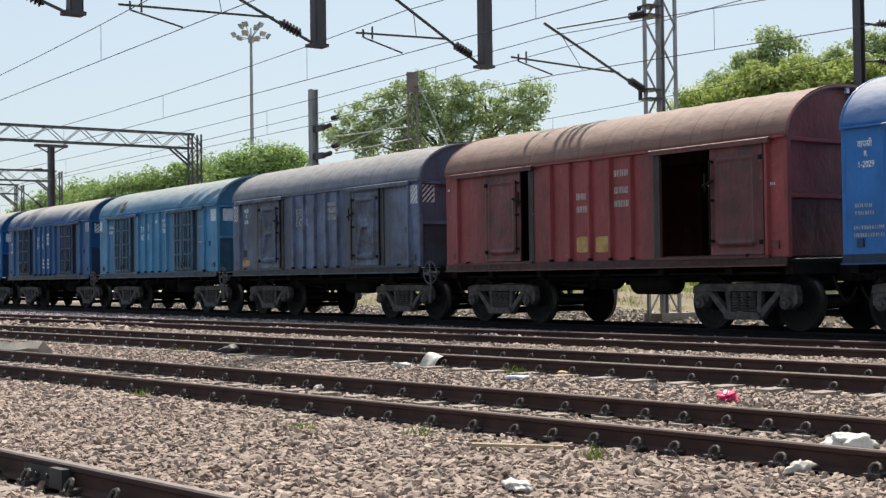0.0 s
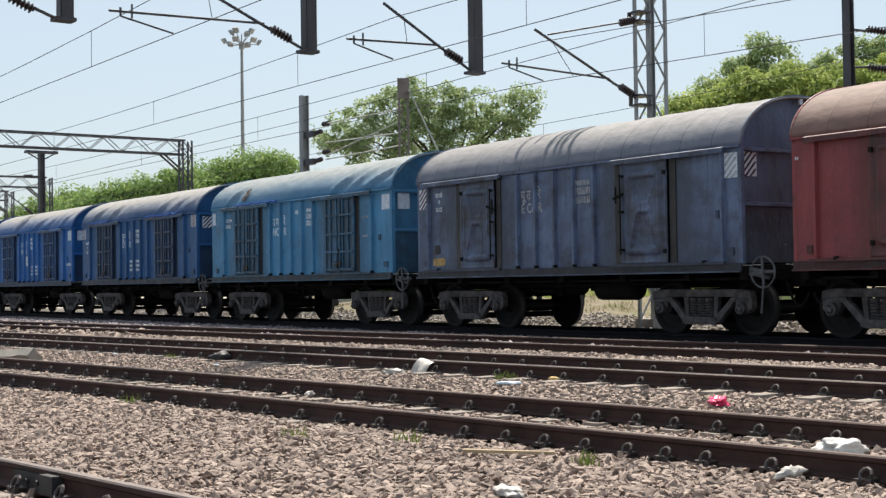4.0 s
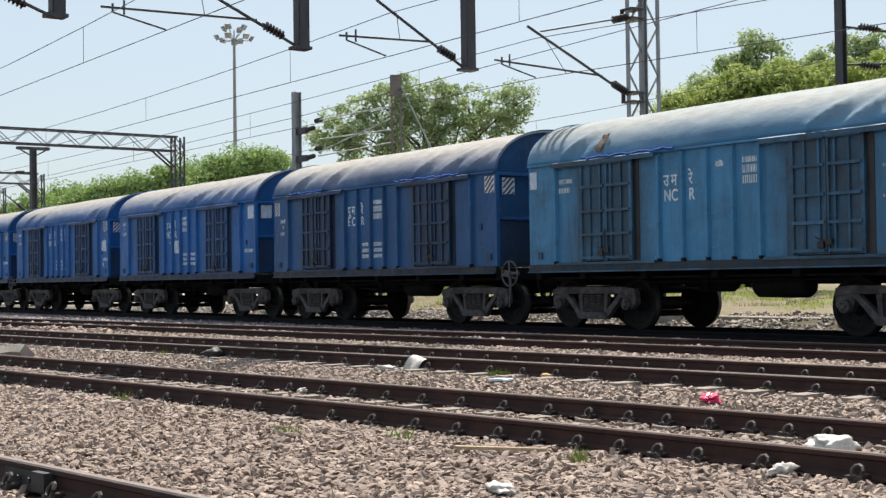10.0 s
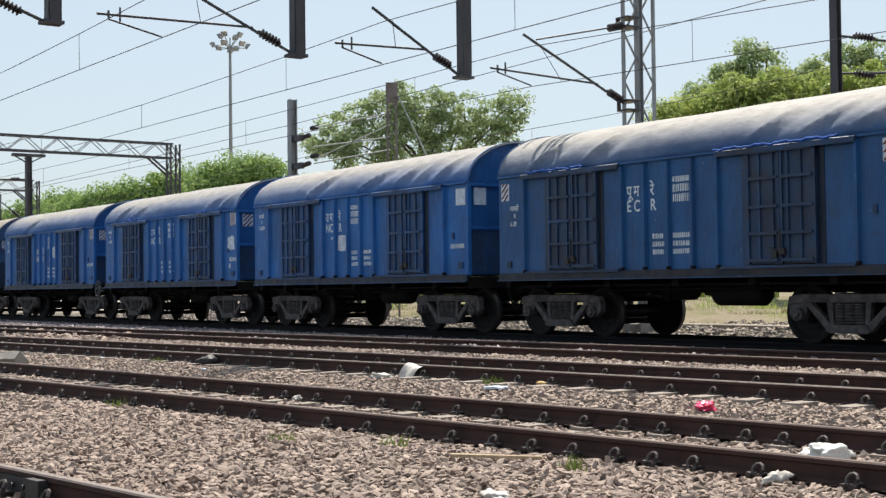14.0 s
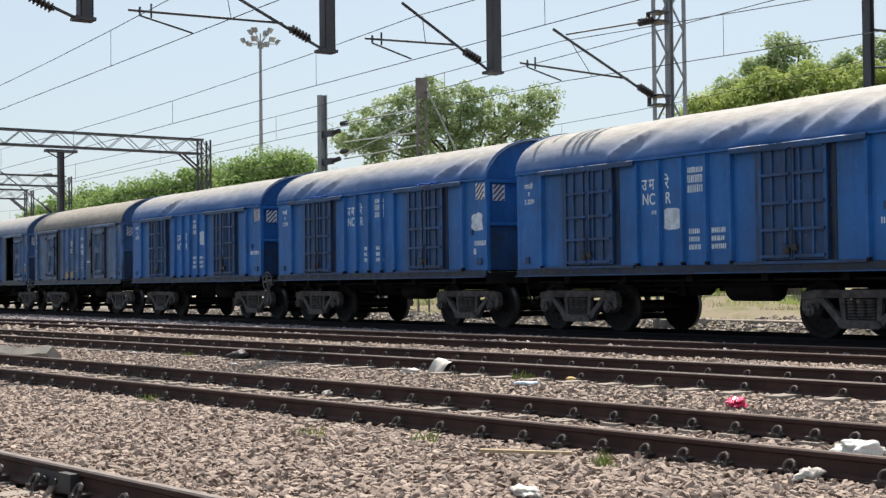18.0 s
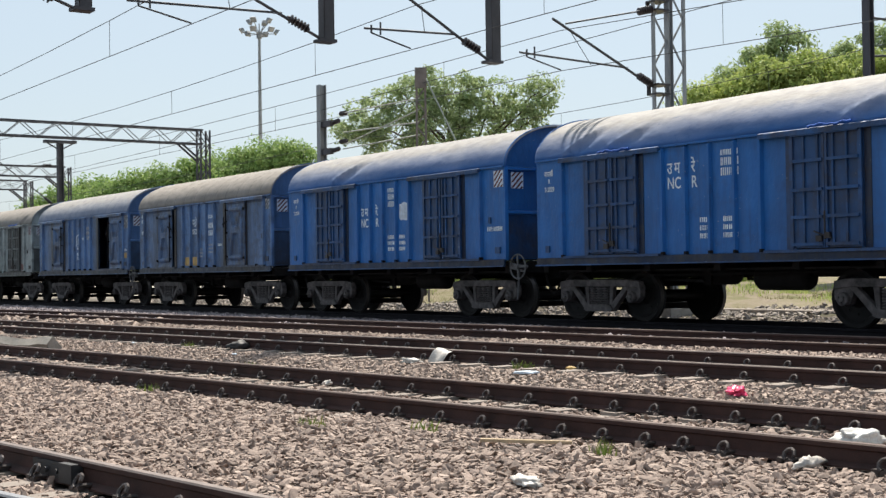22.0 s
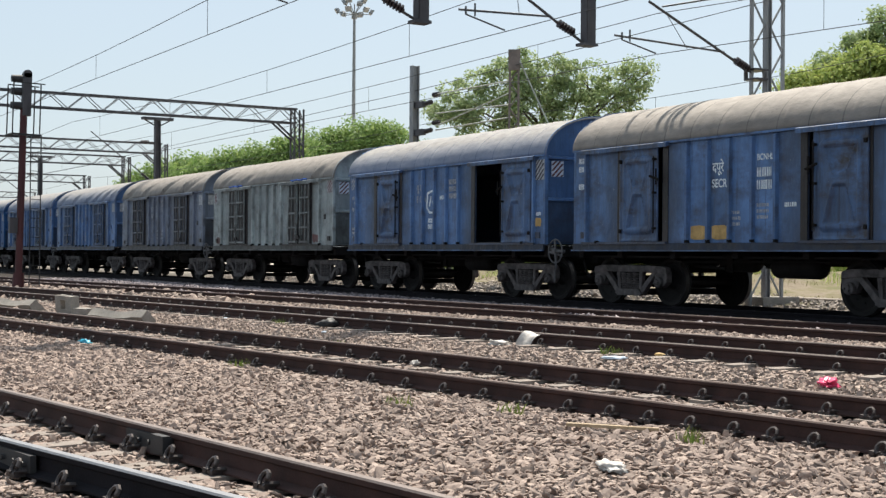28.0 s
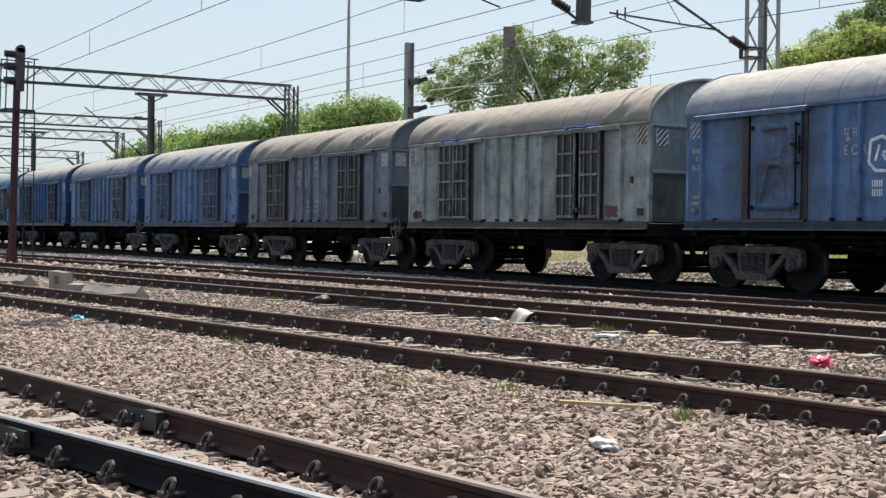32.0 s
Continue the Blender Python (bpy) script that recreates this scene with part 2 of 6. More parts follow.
M_OXIDE = plain("oxide_brown_steel", (0.20, 0.165, 0.148), 0.8, 0, 3, 0.25)
M_STAY = plain("pale_steel_cord", (0.46, 0.46, 0.41), 0.6, 0.1, 3, 0.2)
M_TUBE = plain("cantilever_tube", (0.10, 0.10, 0.105), 0.6, 0.5, 4, 0.2)
M_INSUL = plain("brown_porcelain", (0.026, 0.017, 0.019), 0.35, 0, 8, 0.15, spec=0.6)
M_WIRE = plain("copper_wire", (0.10, 0.098, 0.098), 0.6, 0.5, 3, 0.2)
M_SIGNAL = plain("signal_red_paint", (0.070, 0.019, 0.021), 0.6, 0, 4, 0.3, (1, 1, 0.3))
M_BLACK = plain("black_paint", (0.028, 0.028, 0.03), 0.6, 0, 5, 0.3)
M_WHITE = plain("white_marking", (0.58, 0.65, 0.74), 0.7, 0, 8, 0.22)
M_TEXT = plain("stencil_white", (0.68, 0.76, 0.88), 0.75, 0, 12, 0.3)
M_FAINT = plain("faded_stencil", (0.36, 0.38, 0.41), 0.8, 0, 12, 0.4)
M_FAINTWARM = plain("worn_white_stencil", (0.46, 0.41, 0.39), 0.8, 0, 12, 0.4)
M_STRIPE = plain("stripe_red", (0.13, 0.040, 0.040), 0.7, 0, 8, 0.25)
M_YELLOW = plain("yellow_panel", (0.44, 0.295, 0.115), 0.75, 0, 6, 0.3)
M_PAPER = plain("torn_paper", (0.56, 0.63, 0.72), 0.85, 0, 7, 0.25)
M_TARP = plain("blue_tape", (0.016, 0.085, 0.36), 0.85, 0, 6, 0.3)
M_BAG = plain("white_plastic", (0.60, 0.59, 0.56), 0.4, 0, 6, 0.15, relief=0.3)
M_SCRAP = plain("soiled_plastic", (0.50, 0.465, 0.43), 0.5, 0, 9, 0.3, relief=0.3)
M_TORN = plain("torn_brown_lining", (0.31, 0.235, 0.195), 0.85, 0, 5, 0.4, relief=0.5)
M_PINK = plain("pink_plastic", (0.78, 0.06, 0.17), 0.35, 0, 8, 0.2)
M_BLUEBIT = plain("blue_plastic", (0.05, 0.42, 0.60), 0.35, 0, 8, 0.2)
M_WOOD = plain("weathered_wood", (0.38, 0.29, 0.19), 0.85, 0, 8, 0.3, (0.3, 3, 3))
M_BARK = plain("bark", (0.10, 0.075, 0.055), 0.95, 0, 6, 0.3, (1, 1, 0.3), 0.6)
M_LEAF = leafy("leaves", [(0.20, 0.27, 0.12), (0.33, 0.42, 0.19), (0.50, 0.57, 0.30), (0.25, 0.33, 0.15)])
M_LEAFFAR = leafy("fresh_leaves", [(0.15, 0.255, 0.07), (0.25, 0.37, 0.115), (0.38, 0.48, 0.17), (0.18, 0.29, 0.085)])
M_LEAFPALE = leafy("pale_leaves", [(0.27, 0.36, 0.10), (0.39, 0.47, 0.14), (0.50, 0.55, 0.18), (0.33, 0.41, 0.12)])
M_GRASS = leafy("grass_blades", [(0.09, 0.15, 0.03), (0.14, 0.20, 0.04), (0.22, 0.22, 0.07)])
M_STRAW = leafy("straw", [(0.17, 0.145, 0.075), (0.25, 0.21, 0.12), (0.15, 0.16, 0.055), (0.10, 0.085, 0.05)])
# wagon inside: the gloom behind the doors is put into the colour
M_INSIDE = plain("dark_wagon_inside", (0.035, 0.032, 0.03), 0.9, 0, 4, 0.3)


# ---- mesh helpers ----
def box(bm, x0, x1, y0, y1, z0, z1, m=None):
    r = bmesh.ops.create_cube(bm, size=1.0)["verts"]
    for v in r:
        v.co = Vector(((x0 + x1) / 2 + v.co.x * (x1 - x0), (y0 + y1) / 2 + v.co.y * (y1 - y0), (z0 + z1) / 2 + v.co.z * (z1 - z0)))
        if m is not None:
            v.co = m @ v.co
    return r


def rod(bm, a, b, r, seg=8, r2=None):
    a, b = Vector(a), Vector(b)
    d = b - a
    m = Matrix.Translation((a + b) / 2) @ d.to_track_quat("Z", "Y").to_matrix().to_4x4()
    return bmesh.ops.create_cone(bm, cap_ends=True, segments=seg, radius1=r, radius2=r if r2 is None else r2, depth=d.length, matrix=m)["verts"]


def bar(bm, a, b, w, h):
    """A rectangular bar from a to b."""
    a, b = Vector(a), Vector(b)
    d = b - a
    q = d.to_track_quat("X", "Z").to_matrix().to_4x4()
    return box(bm, -d.length / 2, d.length / 2, -w / 2, w / 2, -h / 2, h / 2, Matrix.Translation((a + b) / 2) @ q)


def prism(bm, outline, y0, y1):
    """An outline of (x, z) points drawn out from y0 to y1."""
    a = [bm.verts.new((x, y0, z)) for x, z in outline]
    b = [bm.verts.new((x, y1, z)) for x, z in outline]
    n = len(outline)
    bm.faces.new(a)
    bm.faces.new(b[::-1])
    for i in range(n):
        bm.faces.new((a[i], b[i], b[(i + 1) % n], a[(i + 1) % n]))


def sweep(bm, pts, r, seg=6):
    """One round rod through the points."""
    rings, u = [], None
    for i, p in enumerate(pts):
        d = (pts[min(i + 1, len(pts) - 1)] - pts[max(i - 1, 0)]).normalized()
        u = d.orthogonal().normalized() if u is None else (u - d * u.dot(d)).normalized()
        v = d.cross(u)
        rings.append([bm.verts.new(p + r * (u * math.cos(2 * math.pi * k / seg) + v * math.sin(2 * math.pi * k / seg))) for k in range(seg)])
    for a, b in zip(rings, rings[1:]):
        for k in range(seg):
            bm.faces.new((a[k], a[(k + 1) % seg], b[(k + 1) % seg], b[k]))
    bm.faces.new(rings[0])
    bm.faces.new(rings[-1][::-1])


def lathe(bm, prof, seg=24, axis="y"):
    """Profile of (radius, offset) turned round the y or z axis."""
    rings = []
    for r, o in prof:
        ring = []
        for i in range(seg):
            a = 2 * math.pi * i / seg
            ring.append(bm.verts.new((r * math.cos(a), o, r * math.sin(a)) if axis == "y" else (r * math.cos(a), r * math.sin(a), o)))
        rings.append(ring)
    for p, q in zip(rings, rings[1:]):
        for i in range(seg):
            j = (i + 1) % seg
            bm.faces.new((p[i], p[j], q[j], q[i]))
    bm.faces.new(rings[0])
    bm.faces.new(rings[-1][::-1])


def mesh_of(name, bm, mat, smooth=False):
    bmesh.ops.recalc_face_normals(bm, faces=bm.faces)
    me = bpy.data.meshes.new(name)
    bm.to_mesh(me)
    bm.free()
    me.materials.append(mat)
    if smooth:
        me.polygons.foreach_set("use_smooth", [True] * len(me.polygons))
    return me


def part(name, bm, mat, parent, label="", at=None, smooth=False):
    """One mesh object under a thing or a part; bm may be a finished mesh that alike parts share."""
    me = bm if isinstance(bm, bpy.types.Mesh) else mesh_of(name, bm, mat, smooth)
    ob = new(name, me)
    ob.parent = parent
    if at is not None:
        ob.matrix_basis = at
    if label:
        ob["label"] = label
    return ob


def thing(name, label, category, group="", kind="", m=None, data=None):
    ob = new(name, data)
    if data is None:
        ob.empty_display_size = 0.3
    if m is not None:
        ob.matrix_basis = m
    return tagged(ob, label, category, group, kind)


SHARED = {}


def shared(key, make):
    if key not in SHARED:
        SHARED[key] = make()
    return SHARED[key]
# ---- ground ----
def ease(a, b, v):
    t = min(1.0, max(0.0, (v - a) / (b - a)))
    return t * t * (3 - 2 * t)


def ground_z(x, y):
    w = y - 0.12 * max(-60, min(30, x))
    z = -0.352 + 0.09 * ease(10.6, 12.0, w) + 0.115 * ease(14.25, 14.75, w)
    z -= 0.030 * ease(8.15, 8.6, w) * (1 - ease(9.4, 9.85, w))
    z = z + (-0.19 - z) * ease(16.5, 17.5, y)
    z += 0.17 * ease(21.2, 23.5, y) + (0.30 + 0.22 * ease(-24, -30, x)) * ease(25.6, 29.5, y) + 0.05 * ease(29, 40, y)
    if -75 < x < 15 and -4 < y < 40:
        z += 0.018 * noise.noise((x * 0.9, y * 0.9, 1.0)) + (0.10 * noise.noise((x * 0.3, y * 0.3, 4.0)) + 0.17 * noise.noise((x * 0.8, y * 0.9, 9.0)) * ease(25, 27, y) if y > 23 else 0)
    return z


def build_ground():
    xs = [-3000, -1200, -500, -250, -150, -100] + [-75 + 0.5 * i for i in range(181)] + [25, 60, 150, 500, 3000]
    ys = [-3000, -500, -120, -30, -8] + [-4 + 0.4 * i for i in range(101)] + [44, 60, 100, 200, 600, 3000]
    verts = [(x, y, ground_z(x, y)) for y in ys for x in xs]
    n = len(xs)
    faces = [(j * n + i, j * n + i + 1, (j + 1) * n + i + 1, (j + 1) * n + i) for j in range(len(ys) - 1) for i in range(n - 1)]
    me = bpy.data.meshes.new("ground")
    me.from_pydata(verts, [], faces)
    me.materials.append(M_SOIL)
    me.polygons.foreach_set("use_smooth", [True] * len(me.polygons))
    return thing("ground", "ballast bed of a railway yard, gap shade in its colour, with earth beyond", "ground", kind="structure", data=me)


build_ground()


# ---- tracks ----
M_BRIGHT = plain("polished_rail_head", (0.22, 0.225, 0.24), 0.55, 0.4, 5, 0.12, (1, 1, 1), 0.05)
RAIL_H = 0.172


def rail_mesh(x0, x1, key, side, head):
    def make():
        prof = [(-0.075, -RAIL_H), (-0.075, -RAIL_H + 0.012), (-0.012, -0.135), (-0.010, -0.055), (-0.034, -0.042), (-0.036, -0.012), (-0.026, -0.001), (0.026, -0.001),
                (0.036, -0.012), (0.034, -0.042), (0.010, -0.055), (0.012, -0.135), (0.075, -RAIL_H + 0.012), (0.075, -RAIL_H)]
        bm = bmesh.new()
        n = max(1, int((x1 - x0) / 6))
        rings = [[bm.verts.new((x0 + (x1 - x0) * i / n, y, z)) for y, z in prof] for i in range(n + 1)]
        for a, b in zip(rings, rings[1:]):
            for i in range(len(prof)):
                j = (i + 1) % len(prof)
                bm.faces.new((a[i], a[j], b[j], b[i])).material_index = 1 if i in (5, 6, 7) else 0
        bm.faces.new(rings[0])
        bm.faces.new(rings[-1][::-1])
        me = mesh_of("rail", bm, side)
        me.materials.append(head)
        return me
    return shared(("rail", key, x0, x1), make)


def sleeper_mesh(length):
    def make():
        bm = bmesh.new()
        h = length / 2
        for s in (-1, 1):
            box(bm, -0.12, 0.12, min(s * 0.45, s * h), max(s * 0.45, s * h), -0.2, 0)
        box(bm, -0.105, 0.105, -0.45, 0.45, -0.2, -0.03)
        for v in bm.verts:
            if v.co.z > -0.05:
                v.co.x *= 0.82
        return mesh_of("sleeper", bm, M_CONC)
    return shared(("sleeper", length), make)


def clip_mesh():
    """A sprung rail clip: a looped rod in its iron shoulder."""
    bm = bmesh.new()
    pts = []
    for i in range(8):
        a = radians(-70 + 41 * i)
        pts.append(Vector((0.044 * math.cos(a), 0.060 - 0.026 * math.sin(a) + 0.002 * i, 0.048 + 0.040 * math.sin(a))))
    pts.append(Vector((-0.05, 0.0, 0.020)))
    sweep(bm, pts, 0.0155, 6)
    box(bm, -0.045, 0.045, 0.0, 0.09, -0.012, 0.016)
    box(bm, 0.020, 0.085, 0.04, 0.09, -0.012, 0.022)
    return mesh_of("clip", bm, M_CLIP)


CLIP = clip_mesh()


def line_pose(y0, slope, z):
    return pose(0, y0, z, 0, 0, math.degrees(math.atan(slope)))


def track(label, m, x0, x1, rails, spacing=0.6, first=-6.0, clips=(-30, 0), sleepers=(-30, 0), side=M_RAIL, head=M_HEAD, slen=2.75, mid=0.8725, sink=0.0, short_from=99.0, group="yard tracks", near=()):
    """A track in its own frame: x along it, rail heads at z = 0. rails: (offset, slope, shift) of each rail."""
    t = thing("railway_track", label, "railway track", group, m=m)
    lines = []
    for off, slope, *look_of in rails:
        rs, rh = look_of or (side, head)
        part("rail", rail_mesh(x0, x1, (rs.name, rh.name), rs, rh), None, t, at=pose(0, off, 0, 0, 0, math.degrees(math.atan(slope))))
        lines.append((off, slope))
    rnd = random.Random(label)
    for x in list(near) + [first - i * spacing for i in range(int((first - min(sleepers[0], clips[0])) / spacing))]:
        if sleepers[0] < x < sleepers[1]:
            short = 0.42 if x > short_from else 0.0
            part("sleeper", sleeper_mesh(slen - short), None, t, at=pose(x, mid + short / 2, -RAIL_H - 0.008 - sink, 0, 0, rnd.uniform(-0.6, 0.6)))
        if clips[0] < x < clips[1]:
            for off, slope in lines:
                y = off + slope * x
                for s in (-1, 1):
                    part("clip", CLIP, None, t, at=pose(x + rnd.uniform(-0.02, 0.02), y + s * 0.055, -RAIL_H + 0.008, 0, rnd.uniform(-6, 6), 0 if s > 0 else 180))
    return t


# sleepers at the near end of the near plain track, spaced to fit the camera's view
CLOSE_SET = (-3.2, -3.75, -4.35, -4.95, -5.6, -6.31, -6.89, -7.25, -7.62, -8.06, -8.50, -8.95, -9.44, -10.0, -10.62)
Z_A, Z_B, Z_C, Z_D = -0.15, -0.16, -0.06, 0.0
near_track = track("rusty turnout rails on pale concrete sleepers half sunk in ballast", line_pose(4.01, 0.1277, Z_A), -30, 14,
                   [(0.0, 0.0), (-0.343, 0.0785, M_RAILDARK, M_BRIGHT)], 0.6, 1.27, (-22, 1), (-22, 1), slen=2.5, mid=-0.98, sink=-0.002)
track("brown rusted rails with sprung clips on buried concrete sleepers", line_pose(8.06, 0.12, Z_B), -45, 22, [(0.0, 0.0), (1.745, 0.0)], 0.618, -11.24, (-34, 0), (-34, 0), head=M_HEADRUST, slen=2.7, sink=-0.008, short_from=-9.5, near=CLOSE_SET)
track("worn brown rails with sprung clips in pale ballast", line_pose(12.45, 0.115, Z_C), -70, 20, [(0.0, 0.0), (1.745, 0.0)], 0.618, -4.21, (-38, -4), (-38, -4), slen=2.72, mid=0.8725, sink=-0.024)
track("thin rusty siding rails sunk in dark ballast", line_pose(15.75, 0.10, Z_D), -90, 4, [(0.0, 0.0), (1.745, 0.0)], 0.65, -8.0, (-9, -8), (-20, -8), head=M_HEADRUST)
track("dark oily rails under the goods train", pose(0, 18.9925, 0), -260, 90, [(-0.8725, 0.0), (0.8725, 0.0)], 0.65, 2.0, (-3, -2), (-42, 2), side=M_RAILDARK, head=M_RAILDARK, mid=0.0)

# bonded joint on the near rail
bm = bmesh.new()
box(bm, -0.33, 0.33, -0.05, -0.012, -0.15, -0.045)
box(bm, 0.16, 0.34, -0.10, -0.045, -0.155, -0.03)
for bx in (-0.26, -0.1, 0.06):
    rod(bm, (bx, -0.075, -0.1), (bx, -0.03, -0.1), 0.018, 6)
part("joint_plate", bm, M_BLACK, near_track, "black bolted joint plate", at=pose(-8.80, 0, 0))
bm = bmesh.new()
box(bm, -0.33, 0.33, -0.05, -0.012, -0.15, -0.045)
for bx in (-0.26, -0.1, 0.1, 0.26):
    rod(bm, (bx, -0.075, -0.1), (bx, -0.03, -0.1), 0.018, 6)
part("joint_plate", bm, M_BLACK, near_track, "black bolted joint plate", at=pose(-8.57, -0.343 - 8.57 * 0.0785, 0))


# ---- the goods wagons ----
HALF, WALL, EAVE, SILL, RISE = 4.96, 1.62, 3.33, 1.30, 0.96
PITCH, LEAD, LANE = 11.05, -19.9, 18.9925


def box_mesh(name, mat, *dims):
    def make():
        bm = bmesh.new()
        box(bm, *dims)
        return mesh_of(name, bm, mat)
    return shared((name, mat.name) + dims, make)


def arch(y):
    return EAVE + RISE * math.sqrt(max(0.0, 1 - (y / WALL) ** 2))


def panel_mesh(x0, x1, y0, y1, mat):
    def make():
        bm = bmesh.new()
        box(bm, x0, x1, y0, y1, SILL, EAVE)
        return mesh_of("side_panel", bm, mat)
    return shared(("panel", x0, y0, mat.name), make)


def end_wall_mesh(mat):
    bm = bmesh.new()
    prof = [(-WALL + 0.045, SILL), (WALL - 0.045, SILL), (WALL - 0.045, EAVE)]
    prof += [(y, arch(y) - 0.045) for y in [(WALL - 0.06) * math.cos(math.pi * i / 16) for i in range(17)]] + [(-WALL + 0.045, EAVE)]
    a = [bm.verts.new((HALF - 0.10, y, z)) for y, z in prof]
    b = [bm.verts.new((HALF - 0.14, y, z)) for y, z in prof]
    bm.faces.new(a)
    bm.faces.new(b[::-1])
    for i in range(len(prof)):
        j = (i + 1) % len(prof)
        bm.faces.new((a[i], a[j], b[j], b[i]))
    return mesh_of("end_wall", bm, mat)


def post_mesh(mat):
    bm = bmesh.new()
    box(bm, -0.06, 0.01, -0.045, 0.045, SILL - 0.02, EAVE)
    return mesh_of("corner_post", bm, mat)


def walls(w, side, mat, end):
    for x0, x1 in ((-HALF, -3.25), (-1.95, 1.95), (3.25, HALF)):
        part("side_panel", panel_mesh(x0, x1, -WALL, -WALL + 0.04, side), None, w)
    part("side_panel", panel_mesh(-HALF, HALF, WALL - 0.04, WALL, side), None, w)
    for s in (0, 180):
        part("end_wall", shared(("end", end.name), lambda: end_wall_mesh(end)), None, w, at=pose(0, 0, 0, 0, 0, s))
        for y in (-WALL + 0.04, WALL - 0.04):
            part("corner_post", shared(("post", mat.name), lambda: post_mesh(mat)), None, w, at=pose(HALF if s == 0 else -HALF, y, 0, 0, 0, s))


def roof_mesh(seed, mat, creased, fine):
    """Arched sheet roof. creased: thin sheet with sharp slanting folds along its eaves; otherwise stiff, with lapped joints."""
    bm = bmesh.new()
    nx, na = (200, 30) if fine else (70, 20)
    rnd = random.Random(seed * 17)
    folds = []
    for x0 in (-4.1, -2.4, 0.4, 1.9, 2.9, 3.7):
        if rnd.random() < 0.75:
            folds.append((x0 + rnd.uniform(-0.5, 0.5), rnd.uniform(0.9, 2.0), rnd.uniform(0.05, 0.10), rnd.uniform(0.55, 0.95), rnd.uniform(0.25, 0.5)))
    def shell(inset):
        rows = []
        for i in range(nx + 1):
            x = -HALF - 0.03 + (2 * HALF + 0.06) * i / nx
            row = []
            for j in range(na + 1):
                a = math.pi * j / na
                up = min(a, math.pi - a)
                y, z = -math.cos(a) * (WALL + 0.03 - inset), EAVE - 0.01 + (RISE - inset) * math.sin(a)
                d = 0.016 * noise.noise(Vector((x * 0.55, y * 1.1, seed * 7.3)))
                if creased:
                    d += 0.022 * noise.noise(Vector((x * 1.6, up * 2.5, seed * 3.1))) * max(0.0, 1 - up / 1.1)
                    for x0, lean, amp, reach, wide in folds:
                        q = x - x0 - lean * up
                        fade = max(0.0, 1 - (up / reach) ** 2)
                        d += amp * fade * (math.exp(-abs(q) / 0.09) if q < 0 else math.exp(-(q / 0.05) ** 2)) - 0.75 * amp * fade * math.exp(-((q - wide) / (0.6 * wide)) ** 2)
                elif i % max(1, nx // 12) == 0:
                    d += 0.010
                if j in (0, na):
                    d *= 0.3
                row.append(bm.verts.new((x, y - math.cos(a) * d * 0.8, z + d * (0.3 + 0.7 * math.sin(a)))))
            rows.append(row)
        return rows
    top, low = shell(0.0), shell(0.035)
    for i in range(nx):
        for j in range(na):
            bm.faces.new((top[i][j], top[i + 1][j], top[i + 1][j + 1], top[i][j + 1]))
            bm.faces.new((low[i][j], low[i][j + 1], low[i + 1][j + 1], low[i + 1][j]))
        for j in (0, na):
            bm.faces.new((top[i][j], top[i + 1][j], low[i + 1][j], low[i][j]))
    for i in (0, nx):
        for j in range(na):
            bm.faces.new((top[i][j], top[i][j + 1], low[i][j + 1], low[i][j]))
    return mesh_of("roof", bm, mat, True)


def rim_mesh(mat):
    """The raised flange round a wagon's arched end."""
    def make():
        bm = bmesh.new()
        rings = []
        for i in range(25):
            a = math.pi * i / 24
            ring = []
            for x, r in ((0.0, -0.02), (0.03, -0.02), (0.03, 0.034), (0.0, 0.034)):
                ring.append(bm.verts.new((x, -math.cos(a) * (WALL + r), EAVE - 0.02 + (RISE + r) * math.sin(a))))
            rings.append(ring)
        for a, b in zip(rings, rings[1:]):
            for j in range(4):
                k = (j + 1) % 4
                bm.faces.new((a[j], b[j], b[k], a[k]))
        bm.faces.new(rings[0])
        bm.faces.new(rings[-1][::-1])
        return mesh_of("roof_rim", bm, mat)
    return shared(("rim", mat.name), make)


def rib_mesh(mat):
    def make():
        bm = bmesh.new()
        v = box(bm, -0.045, 0.045, -0.075, 0.0, SILL + 0.01, EAVE - 0.03)
        for p in v:
            if p.co.y < -0.02:
                p.co.x *= 0.6
            if p.co.z > 3 and p.co.y < -0.02:
                p.co.z -= 0.05
        return mesh_of("rib", bm, mat)
    return shared(("rib", mat.name), make)


def bar_mesh(mat):
    def make():
        bm = bmesh.new()
        box(bm, -0.019, 0.019, -0.03, 0.0, 0.0, 1.86)
        return mesh_of("bar", bm, mat)
    return shared(("bar", mat.name), make)


def latch_mesh(mat):
    def make():
        bm = bmesh.new()
        rod(bm, (0.02, -0.12, 1.48), (0.02, -0.12, 1.95), 0.016, 6)
        box(bm, -0.16, -0.04, -0.13, -0.08, 1.45, 1.55)
        box(bm, 0.03, 0.12, -0.13, -0.08, 1.50, 1.60)
        rod(bm, (-0.20, -0.12, 1.62), (0.16, -0.12, 1.50), 0.014, 6)
        return mesh_of("latch", bm, mat)
    return shared(("latch", mat.name), make)


def half_leaf_mesh(side, mat):
    """One half of a barred door: a sheet leaf, from the middle outwards."""
    def make():
        bm = bmesh.new()
        box(bm, min(0.012 * side, 0.72 * side), max(0.012 * side, 0.72 * side), -0.045, -0.008, SILL + 0.05, EAVE - 0.06)
        return mesh_of("door", bm, mat)
    return shared(("half_leaf", side, mat.name), make)


